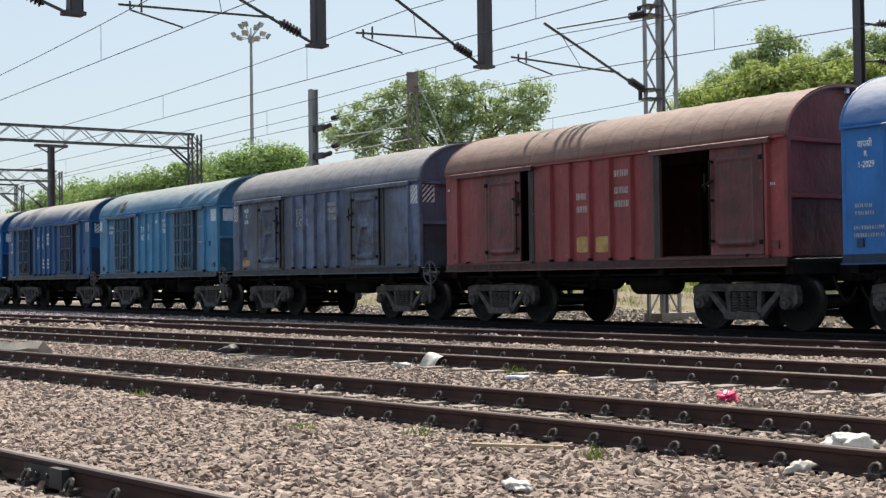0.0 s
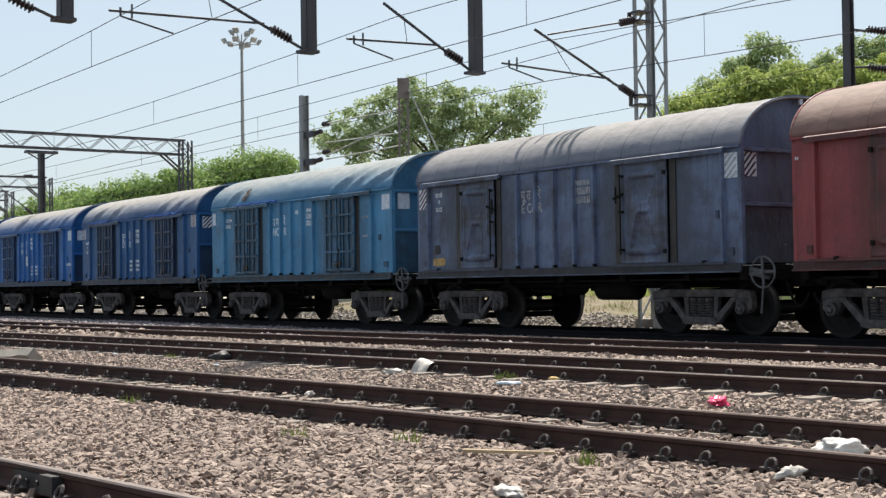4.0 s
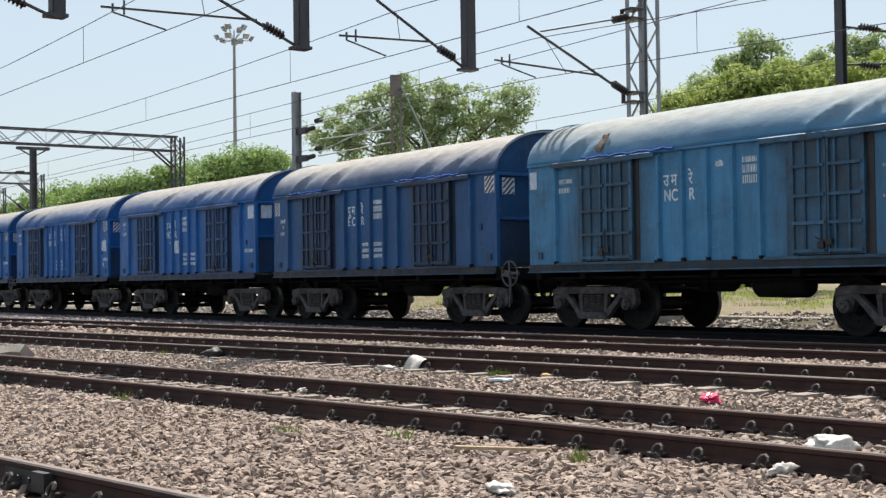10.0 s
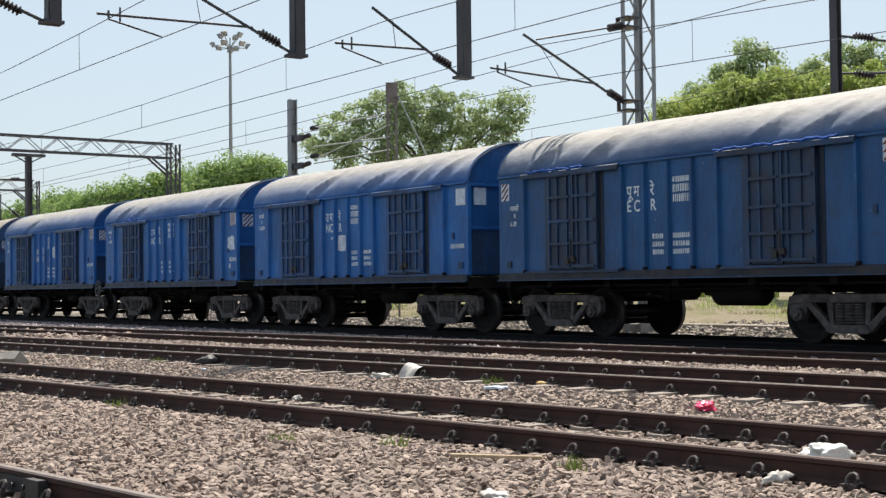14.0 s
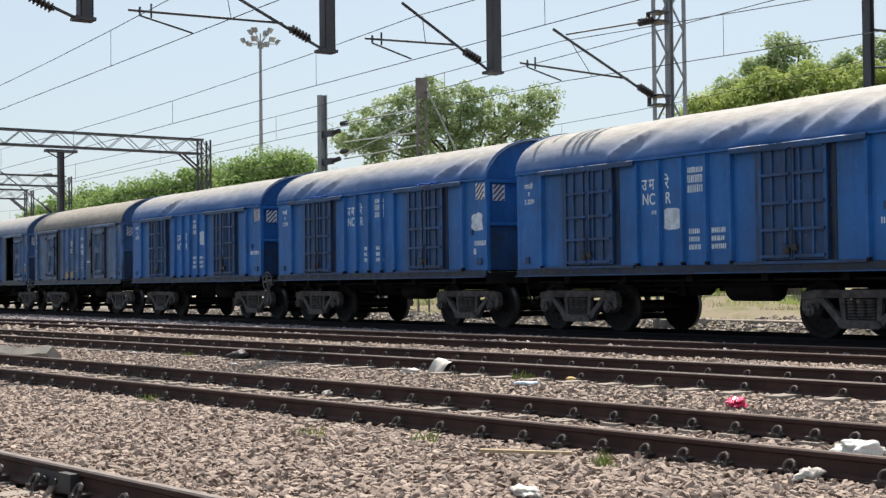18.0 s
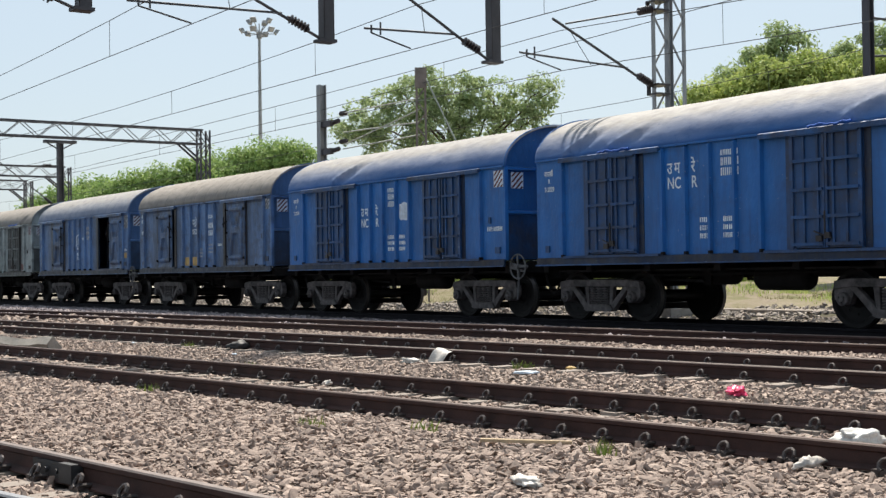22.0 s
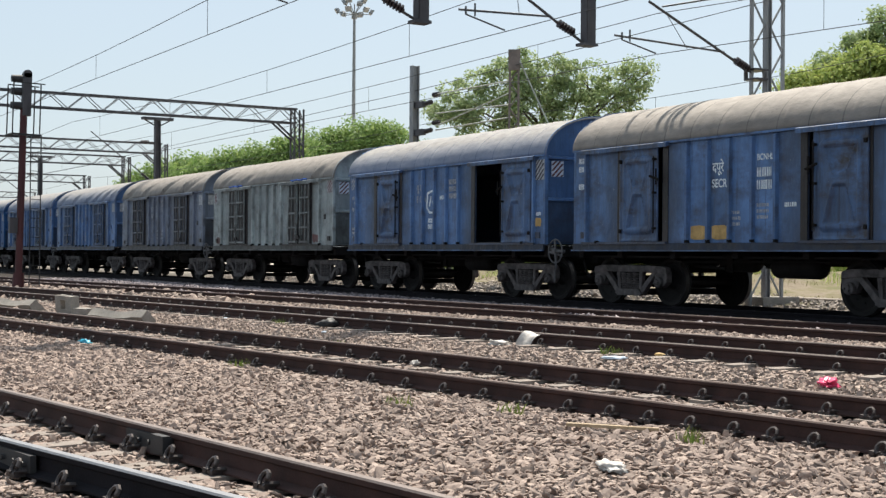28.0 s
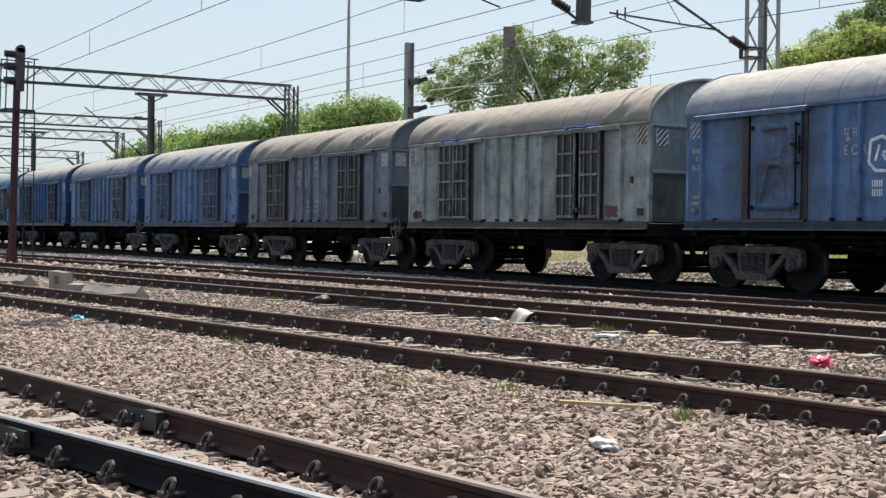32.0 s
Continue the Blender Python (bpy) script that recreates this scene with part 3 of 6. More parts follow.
def grille_door(parent, x, mat, grime, jamb, gap=0.0):
    """A double door of sheet leaves behind riveted bars, with a jamb strip painted dark as the shaded gap beside it.
    gap: how far the leaves stand apart.
    """
    # flush strip whose dark colour stands in for a shaded recess
    part("jamb", box_mesh("jamb", jamb, 0.735, 0.87, -WALL - 0.012, -WALL, SILL + 0.02, EAVE - 0.03), None, parent, "near-black strip for the shaded door gap", at=pose(x, 0, 0))
    part("jamb", box_mesh("jamb", grime, -0.86, -0.735, -WALL - 0.012, -WALL, SILL + 0.02, EAVE - 0.03), None, parent, at=pose(x, 0, 0))
    for side in (-1, 1):
        d = part("door", half_leaf_mesh(side, grime), None, parent, "grimy sheet door leaf behind a riveted bar grille", at=pose(x + side * gap / 2, -WALL, 0))
        for bx, w in ((0.695, 0.035), (0.028, 0.022)):
            part("stile", box_mesh("stile", mat, -w, w, -0.080, -0.045, SILL + 0.05, EAVE - 0.06), None, d, at=pose(side * bx, 0, 0))
        for z in (1.41, 1.86, 2.31, 2.79, 3.23):
            part("bar", shared(("half_bar", mat.name), lambda: box_mesh("bar", mat, -0.325, 0.325, -0.030, 0.0, -0.026, 0.026)), None, d, at=pose(side * 0.36, -0.080, z))
        for bx in ((0.16, 0.43) if side > 0 else (0.15, 0.44)):
            part("bar", bar_mesh(mat), None, d, at=pose(side * bx, -0.048, 1.38))
    part("latch", latch_mesh(P["soot"]), None, parent, "rusty bolt and hasp", at=pose(x, -WALL, 0))


def smooth(a, b, v):
    t = min(1.0, max(0.0, (v - a) / (b - a)))
    return t * t * (3 - 2 * t)


def pressed_leaf_mesh(mat, w=0.61, waist=True):
    """A sheet leaf with a raised rounded panel and, pressed into it, an hourglass of two trapezes."""
    def make():
        z0, z1 = SILL + 0.03, EAVE - 0.09
        nx, nz = 44, 64
        bm = bmesh.new()
        def relief(x, z):
            # distance inside a rounded rectangle
            hx, hz, cz, rad = w - 0.13, (z1 - z0) / 2 - 0.16, (z0 + z1) / 2, 0.12
            qx, qz = abs(x) - hx + rad, abs(z - cz) - hz + rad
            inside = rad - math.hypot(max(qx, 0), max(qz, 0)) - min(max(qx, qz), 0)
            h = 0.055 * smooth(0.0, 0.035, inside) - 0.022 * smooth(0.06, 0.10, inside)
            if waist:
                mid = cz + 0.12
                v = (z - mid) / (z1 - 0.27 - mid) if z > mid else (mid - z) / (mid - z0 - 0.27)
                half = 0.11 + 0.25 * max(0.0, v)
                ins = min(half - abs(x), (1 - v) * 0.7, (v - 0.13) * 0.7)
                h += 0.030 * math.exp(-(ins / 0.020) ** 2) - 0.048 * smooth(-0.005, 0.030, ins)
            edge = min(w - abs(x), z - z0, z1 - z)
            return h + 0.014 * (1 - smooth(0.035, 0.06, edge))
        front = [[bm.verts.new((-w + 2 * w * i / nx, -0.045 - relief(-w + 2 * w * i / nx, z0 + (z1 - z0) * k / nz), z0 + (z1 - z0) * k / nz)) for i in range(nx + 1)] for k in range(nz + 1)]
        for k in range(nz):
            for i in range(nx):
                bm.faces.new((front[k][i], front[k][i + 1], front[k + 1][i + 1], front[k + 1][i]))
        rim = [front[0][i] for i in range(nx + 1)] + [front[k][nx] for k in range(1, nz + 1)] + [front[nz][i] for i in range(nx - 1, -1, -1)] + [front[k][0] for k in range(nz - 1, 0, -1)]
        back = [bm.verts.new((v.co.x, -0.018, v.co.z)) for v in rim]
        for i in range(len(rim)):
            j = (i + 1) % len(rim)
            bm.faces.new((rim[i], back[i], back[j], rim[j]))
        bm.faces.new(back)
        return mesh_of("door", bm, mat, True)
    return shared(("pressed_leaf", mat.name, waist), make)


def door_gear_mesh(side):
    """Locking bar, lugs and staples along one edge of a pressed leaf."""
    def make():
        bm = bmesh.new()
        x = 0.56 * side
        rod(bm, (x, -0.12, 1.50), (x, -0.12, 3.05), 0.017, 6)
        for z in (1.60, 2.32, 3.0):
            box(bm, x - 0.032, x + 0.032, -0.135, -0.05, z - 0.022, z + 0.022)
        rod(bm, (x - 0.10 * side, -0.14, 2.66), (x + 0.16 * side, -0.14, 2.58), 0.028, 6)
        rod(bm, (x + 0.10 * side, -0.14, 2.48), (x + 0.10 * side, -0.14, 2.80), 0.02, 6)
        return mesh_of("latch", bm, M_UNDER)
    return shared(("door_gear", side), make)


def pressed_door(parent, x, mat, grime, waist=True):
    """A plain sliding leaf stiffened by a pressed panel."""
    d = part("door", pressed_leaf_mesh(mat, waist=waist), None, parent, "grimy pressed steel sliding door", at=pose(x, -WALL, 0))
    part("latch", door_gear_mesh(1 if x < 0 else -1), None, d, "rusty drop latch and locking bar")
    for z in (1.55, 3.0):
        part("hinge_lug", box_mesh("hinge_lug", M_UNDER, -0.028, 0.028, -0.10, -0.05, -0.04, 0.04), None, d, at=pose(-0.57 if x < 0 else 0.57, 0, z))
    return d


def wheelset_mesh():
    bm = bmesh.new()
    for s in (-1, 1):
        prof = [(0.10, 0.77), (0.36, 0.80), (0.42, 0.78), (0.515, 0.78), (0.525, 0.795), (0.500, 0.82), (0.492, 0.91), (0.42, 0.91), (0.37, 0.86), (0.16, 0.85), (0.12, 0.93), (0.08, 0.95)]
        lathe(bm, [(r, s * o) for r, o in prof], 32)
        for i in range(8):
            a = 2 * math.pi * i / 8
            rod(bm, (0.26 * math.cos(a), s * 0.84, 0.26 * math.sin(a)), (0.26 * math.cos(a), s * 0.875, 0.26 * math.sin(a)), 0.02, 5)
        for i in range(3):
            a = 2 * math.pi * i / 3
            rod(bm, (0.055 * math.cos(a), s * 1.28, 0.055 * math.sin(a)), (0.055 * math.cos(a), s * 1.315, 0.055 * math.sin(a)), 0.02, 6)
    rod(bm, (0, -1.16, 0), (0, 1.16, 0), 0.075, 12)
    for f in bm.faces:
        c = f.calc_center_median()
        if (math.hypot(c.x, c.z) > 0.485 and abs(c.y) > 0.83) or abs(c.y) > 1.27:
            f.material_index = 1
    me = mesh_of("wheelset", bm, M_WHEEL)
    me.materials.append(M_TREAD)
    return me


def side_frame_mesh():
    bm = bmesh.new()
    # cast frame: top member, two raked struts each side of the spring nest, bottom member
    prism(bm, [(-1.22, 0.66), (-1.20, 0.80), (-0.95, 0.84), (0.95, 0.84), (1.20, 0.80), (1.22, 0.66), (0.85, 0.70), (-0.85, 0.70)], -0.07, 0.07)
    for s in (-1, 1):
        prism(bm, [(s * 0.92, 0.72), (s * 0.77, 0.72), (s * 0.34, 0.335), (s * 0.36, 0.24), (s * 0.44, 0.24)], -0.06, 0.06)
        prism(bm, [(s * 0.44, 0.72), (s * 0.32, 0.72), (s * 0.30, 0.30), (s * 0.38, 0.30)], -0.05, 0.05)
        prism(bm, [(s * 0.80, 0.74), (s * 1.21, 0.74), (s * 1.21, 0.50), (s * 1.12, 0.42), (s * 0.90, 0.42), (s * 0.84, 0.55)], -0.05, 0.10)
        rod(bm, (s * 1.0, -0.13, 0.5), (s * 1.0, 0.12, 0.5), 0.115, 14)
        rod(bm, (s * 1.0, -0.15, 0.5), (s * 1.0, -0.12, 0.5), 0.06, 6)
    prism(bm, [(-0.44, 0.24), (-0.36, 0.34), (0.36, 0.34), (0.44, 0.24), (0.36, 0.20), (-0.36, 0.20)], -0.09, 0.09)
    bmesh.ops.bevel(bm, geom=[e for e in bm.edges if e.calc_face_angle(0) > 0.7], offset=0.010, segments=1, affect="EDGES")
    return mesh_of("side_frame", bm, M_BOGIE)


def spring_mesh():
    bm = bmesh.new()
    prof = []
    for i in range(7):
        z = 0.345 + i * 0.05
        prof += [(0.06, z), (0.088, z + 0.008), (0.095, z + 0.022), (0.088, z + 0.036)]
    lathe(bm, prof, 12, "z")
    return mesh_of("spring", bm, M_BOGIE)


WHEELSET, SIDE_FRAME, SPRING = wheelset_mesh(), side_frame_mesh(), spring_mesh()
AXLES = []


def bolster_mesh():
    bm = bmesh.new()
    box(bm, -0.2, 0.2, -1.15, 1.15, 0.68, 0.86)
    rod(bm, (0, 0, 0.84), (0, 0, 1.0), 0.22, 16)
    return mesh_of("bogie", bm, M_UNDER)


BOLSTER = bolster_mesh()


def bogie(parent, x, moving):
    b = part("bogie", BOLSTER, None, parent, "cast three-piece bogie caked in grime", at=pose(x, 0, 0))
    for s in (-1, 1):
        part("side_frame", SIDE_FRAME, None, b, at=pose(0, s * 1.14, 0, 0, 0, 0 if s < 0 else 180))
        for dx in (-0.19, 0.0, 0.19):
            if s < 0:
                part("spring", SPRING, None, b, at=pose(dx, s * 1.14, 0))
    # near-black blocks added to fill the dark gap between the wheels
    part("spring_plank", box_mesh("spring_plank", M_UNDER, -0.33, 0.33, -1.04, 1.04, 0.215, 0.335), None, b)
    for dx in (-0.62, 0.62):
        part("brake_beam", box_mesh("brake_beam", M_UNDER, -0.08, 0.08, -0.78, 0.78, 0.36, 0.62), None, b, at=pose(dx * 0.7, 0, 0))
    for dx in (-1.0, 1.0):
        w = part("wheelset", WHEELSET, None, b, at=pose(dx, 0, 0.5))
        if moving:
            AXLES.append((w, dx))
    return b


def bar_between(name, mat, a, b, w, h):
    def make():
        bm = bmesh.new()
        bar(bm, a, b, w, h)
        return mesh_of(name, bm, mat)
    return shared((name, mat.name, a, b), make)


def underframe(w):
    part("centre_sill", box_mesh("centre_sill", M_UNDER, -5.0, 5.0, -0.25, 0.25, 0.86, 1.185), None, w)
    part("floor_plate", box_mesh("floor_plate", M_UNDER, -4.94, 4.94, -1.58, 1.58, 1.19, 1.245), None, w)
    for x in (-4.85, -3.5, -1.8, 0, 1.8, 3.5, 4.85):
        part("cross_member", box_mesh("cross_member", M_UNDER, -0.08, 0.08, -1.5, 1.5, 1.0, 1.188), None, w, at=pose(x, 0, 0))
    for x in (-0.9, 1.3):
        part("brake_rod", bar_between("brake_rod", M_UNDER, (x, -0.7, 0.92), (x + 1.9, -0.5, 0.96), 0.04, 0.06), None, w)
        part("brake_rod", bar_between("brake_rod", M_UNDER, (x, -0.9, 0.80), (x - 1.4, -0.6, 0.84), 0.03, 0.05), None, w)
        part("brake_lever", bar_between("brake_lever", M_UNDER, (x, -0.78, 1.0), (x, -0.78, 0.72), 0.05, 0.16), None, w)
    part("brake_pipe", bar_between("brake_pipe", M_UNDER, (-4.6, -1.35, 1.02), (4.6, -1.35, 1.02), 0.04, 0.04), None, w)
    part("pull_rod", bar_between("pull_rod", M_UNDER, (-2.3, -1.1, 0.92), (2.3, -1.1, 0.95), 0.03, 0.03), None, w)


def cylinder_mesh(r, length):
    bm = bmesh.new()
    lathe(bm, [(r * 0.4, -length / 2 - 0.05), (r * 0.85, -length / 2 - 0.02), (r, -length / 2 + 0.03), (r, length / 2 - 0.03), (r * 0.85, length / 2 + 0.02), (r * 0.4, length / 2 + 0.05)], 18, "z")
    bmesh.ops.rotate(bm, verts=bm.verts, matrix=Matrix.Rotation(math.pi / 2, 3, "Y"))
    return mesh_of("cylinder", bm, M_UNDER, True)


RESERVOIR, BRAKE_CYL = cylinder_mesh(0.23, 1.1), cylinder_mesh(0.19, 0.6)


def coupler_mesh():
    bm = bmesh.new()
    box(bm, 4.9, 5.18, -0.28, 0.28, 0.88, 1.22)
    box(bm, 5.1, 5.42, -0.10, 0.10, 0.95, 1.15)
    box(bm, 5.36, 5.58, -0.16, 0.06, 0.90, 1.20)
    bar(bm, (5.42, 0.04, 1.05), (5.58, 0.14, 1.05), 0.10, 0.24)
    for y in (-0.55, 0.5):
        pts = [Vector((5.0 + 0.5 * i / 6, y, 0.95 - 0.42 * math.sin(math.pi * i / 7))) for i in range(7)]
        for p, q in zip(pts, pts[1:]):
            rod(bm, p, q, 0.026, 6)
    return mesh_of("coupler", bm, M_UNDER)


COUPLER = coupler_mesh()


M_WHEELRIM = plain("worn_grey_iron", (0.088, 0.090, 0.098), 0.6, 0.2, 6, 0.3)


def handwheel_mesh():
    bm = bmesh.new()
    n = 22
    pts = [Vector((0.262 * math.cos(2 * math.pi * i / n), 0, 0.262 * math.sin(2 * math.pi * i / n))) for i in range(n)]
    for i in range(n):
        rod(bm, pts[i], pts[(i + 1) % n], 0.017, 6)
    for i in range(4):
        a = math.pi / 2 * i
        bar(bm, (0, 0.0, 0), (0.257 * math.cos(a + 0.06), 0, 0.257 * math.sin(a + 0.06)), 0.02, 0.045)
    rod(bm, (0, -0.05, 0), (0, 0.25, 0), 0.04, 8)
    rod(bm, (-0.02, 0.06, 0), (-0.10, 0.06, -0.70), 0.020, 6)
    bar(bm, (0.02, 0.2, -0.02), (-0.46, 0.2, 0.06), 0.05, 0.06)
    bar(bm, (-0.02, 0.2, -0.10), (-0.46, 0.2, -0.02), 0.04, 0.05)
    return mesh_of("handwheel", bm, M_WHEELRIM)


HANDWHEEL = handwheel_mesh()


def text_mesh(body, size, mat):
    def make():
        cu = bpy.data.curves.new("lettering", "FONT")
        cu.body, cu.size, cu.extrude = body, size, 0.0015
        cu.offset = 0.004 * size / 0.28
        ob = bpy.data.objects.new("lettering", cu)
        scene.collection.objects.link(ob)
        dg = bpy.context.evaluated_depsgraph_get()
        me = bpy.data.meshes.new_from_object(ob.evaluated_get(dg))
        bpy.data.objects.remove(ob)
        me.materials.clear()
        me.materials.append(mat)
        return me
    return shared(("text", body, size, mat.name), make)


def lettering(parent, body, x, z, size, mat=M_TEXT):
    return part("lettering", text_mesh(body, size, mat), None, parent, at=pose(x, -WALL - 0.006, z, 90, 0, 0) @ Matrix.Diagonal((0.80, 1, 1, 1)))


def bars(parent, x, z, w, rows, mat=M_TEXT, h=0.085, gap=0.05, seed=0):
    """Rows of small bars where stencilled figures are."""
    rnd = random.Random(seed * 31 + rows)
    bm = bmesh.new()
    for r in range(rows):
        zz, xx = z - r * (h + gap), x
        while xx < x + w - 0.02:
            ww = min(rnd.uniform(0.018, 0.030), x + w - xx)
            box(bm, xx, xx + ww, -WALL - 0.009, -WALL - 0.005, zz - h, zz)
            xx += ww + rnd.uniform(0.014, 0.030)
    return tagged(part("marking", bm, mat, parent, "white stencilled figures"), kind="stuff")


def panel(parent, x0, x1, z0, z1, mat, label="", ragged=0.0, seed=0):
    rnd = random.Random(seed)
    n = 18
    bm = bmesh.new()
    pts = []
    if ragged:
        for i in range(n):
            a = 2 * math.pi * i / n
            k = 1 / max(abs(math.cos(a)), abs(math.sin(a))) * 0.88
            k *= 1 - ragged * rnd.random()
            pts.append(((x0 + x1) / 2 + (x1 - x0) / 2 * k * math.cos(a), (z0 + z1) / 2 + (z1 - z0) / 2 * k * math.sin(a)))
    else:
        pts = [(x0, z0), (x1, z0), (x1, z1), (x0, z1)]
    prism(bm, pts, -WALL - 0.010, -WALL - 0.004)
    return part("panel", bm, mat, parent, label)


def striped(parent, at, w=0.32, h=0.36, white=M_WHITE, red=M_STRIPE):
    """White panel with slanting dark red stripes."""
    bm = bmesh.new()
    box(bm, -w / 2, w / 2, -0.010, -0.004, -h / 2, h / 2)
    p = part("warning_panel", bm, white, parent, "white panel with slanting red stripes", at=at)
    bm = bmesh.new()
    for i in range(-4, 5):
        c = i * 0.125
        lo, hi = max(-h / 2, -w / 2 - c), min(h / 2, w / 2 - 0.055 - c)
        if hi - lo > 0.03:
            prism(bm, [(lo + c, lo), (lo + c + 0.055, lo), (hi + c + 0.055, hi), (hi + c, hi)], -0.014, -0.009)
    part("stripes", bm, red, p)
    return p


def wagon(k, label, key, roof_mat, plain_doors, shifts=(0.0, 0.0), wheel_brake=False, seed=0, grime=None, waist=True, gap=0.0):
    mat, sheet, side, end = P[key], P[key + "_sheet"], P[key + "_side"], P[key + "_end"]
    grime = grime or P[key + "_grime"]
    w = thing("freight_wagon", label, "freight wagon", "wagons of the goods train", m=pose(LEAD - k * PITCH, LANE, 0))
    walls(w, side, mat, end)
    part("roof", roof_mesh(seed + 1, roof_mat, not plain_doors, k < 12), None, w, "curved sheet roof under pale dust")
    for x in (-1.20, -0.60, 0.0, 0.60, 1.20) + ((-4.48, 4.55) if plain_doors else (-4.10, 4.10)):
        part("rib", rib_mesh(mat), None, w, at=pose(x, -WALL, 0))
    for s in (0, 180):
        part("roof_rim", rim_mesh(mat), None, w, at=pose(0, 0, 0, 0, 0, s) @ pose(HALF - 0.01, 0, 0))
        part("crown_tab", box_mesh("crown_tab", M_WHITE, -0.01, 0.03, -0.05, 0.03, EAVE + RISE - 0.15, EAVE + RISE - 0.04), None, w, "small white painted tab", at=pose(0, 0, 0, 0, 0, s) @ pose(HALF - 0.02, 0, 0))
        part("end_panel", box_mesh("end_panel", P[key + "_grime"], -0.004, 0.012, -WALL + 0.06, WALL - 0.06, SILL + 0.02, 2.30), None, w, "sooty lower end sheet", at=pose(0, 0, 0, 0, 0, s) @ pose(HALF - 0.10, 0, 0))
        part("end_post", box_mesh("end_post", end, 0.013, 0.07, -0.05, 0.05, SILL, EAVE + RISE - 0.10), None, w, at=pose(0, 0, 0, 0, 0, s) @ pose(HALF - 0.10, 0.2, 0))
    part("eave_strip", box_mesh("eave_strip", mat, -HALF, HALF, -WALL - 0.062, -WALL - 0.03, EAVE - 0.030, EAVE + 0.012), None, w, "folded eave strip")
    for x, z, wide in ((4.42, 2.16, 0.035), (4.70, 1.50, 0.085), (-4.62, 1.48, 0.06)):
        part("label_holder", box_mesh("label_holder", grime, -wide, wide, -0.035, 0.0, -0.07, 0.07), None, w, at=pose(x, -WALL, z))
    for x in (-1.2, -0.6, 0.0, 0.6, 1.2, 4.1, -4.1):
        part("tie_ring", box_mesh("tie_ring", M_UNDER, -0.024, 0.024, -0.085, 0.0, -0.028, 0.028), None, w, at=pose(x + 0.03, -WALL - 0.02, SILL + 0.03))
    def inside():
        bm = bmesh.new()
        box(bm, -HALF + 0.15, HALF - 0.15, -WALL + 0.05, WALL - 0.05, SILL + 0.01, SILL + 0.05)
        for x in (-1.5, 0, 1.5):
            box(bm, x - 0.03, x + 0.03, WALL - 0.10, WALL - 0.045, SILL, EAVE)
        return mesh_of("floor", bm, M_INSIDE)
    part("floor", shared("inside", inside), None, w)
    for sx, shift in ((-2.6, shifts[0]), (2.6, shifts[1])):
        if plain_doors:
            pressed_door(w, sx + shift, sheet, grime, waist)
            for s in (-1, 1):
                part("door_post", box_mesh("door_post", P["soot"], -0.08, 0.08, -WALL - 0.018, -WALL, SILL, EAVE - 0.03), None, w, "soot-black door post", at=pose(sx + s * 0.73, 0, 0))
        else:
            grille_door(w, sx, sheet, grime, P[key + "_sole"] if key in ("sky", "blue", "deep") else P["soot"], gap if sx > 0 else 0.0)
        def rail_cover():
            bm = bmesh.new()
            v = box(bm, -1.45, 1.45, -0.125, 0.0, -0.06, 0.025)
            for p in v:
                if p.co.y < -0.1:
                    p.co.z -= 0.045
            return mesh_of("door_rail", bm, sheet)
        out = math.copysign(0.60 if plain_doors else 0.08, sx)
        part("door_rail", shared(("rail_cover", sheet.name), rail_cover), None, w, at=pose(sx + out, -WALL, EAVE + 0.0))
        part("door_track", box_mesh("door_track", grime, -1.4, 1.4, -0.085, -0.02, -0.03, 0.02), None, w, at=pose(sx + out, -WALL, SILL + 0.01))
    for s in (-1, 1):
        y = s * (WALL + 0.02)
        part("sole_bar", box_mesh("sole_bar", P[key + "_sole"], -HALF, HALF, y - 0.02, y + 0.02, SILL - 0.135, SILL - 0.003), None, w)
        y = s * (WALL + 0.05)
        part("sill_lip", box_mesh("sill_lip", sheet, -HALF, HALF, y - 0.035, y + 0.030, SILL - 0.165, SILL - 0.138), None, w)
    def end_rib():
        bm = bmesh.new()
        v = box(bm, 0, 0.10, -WALL + 0.02, WALL - 0.02, -0.05, 0.05)
        for p in v:
            if p.co.x > 0.05:
                p.co.z *= 0.5
        return mesh_of("end_rib", bm, mat)
    for z in (EAVE - 0.05, 2.32):
        for s in (0, 180):
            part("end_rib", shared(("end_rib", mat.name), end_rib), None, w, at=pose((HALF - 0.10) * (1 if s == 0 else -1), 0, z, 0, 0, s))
    underframe(w)
    part("air_reservoir", RESERVOIR, None, w, at=pose(0.9, -0.72, 0.86))
    part("brake_cylinder", BRAKE_CYL, None, w, at=pose(-0.7, -0.55, 0.92))
    for s in (0, 180):
        part("coupler", COUPLER, None, w, at=pose(0, 0, 0, 0, 0, s))
    for x in (-3.55, 3.55):
        bogie(w, x, True)
    if wheel_brake:
        part("handwheel", HANDWHEEL, None, w, "spoked hand brake wheel", at=pose(5.45, -WALL - 0.05, 1.13))
    return w


P = {}
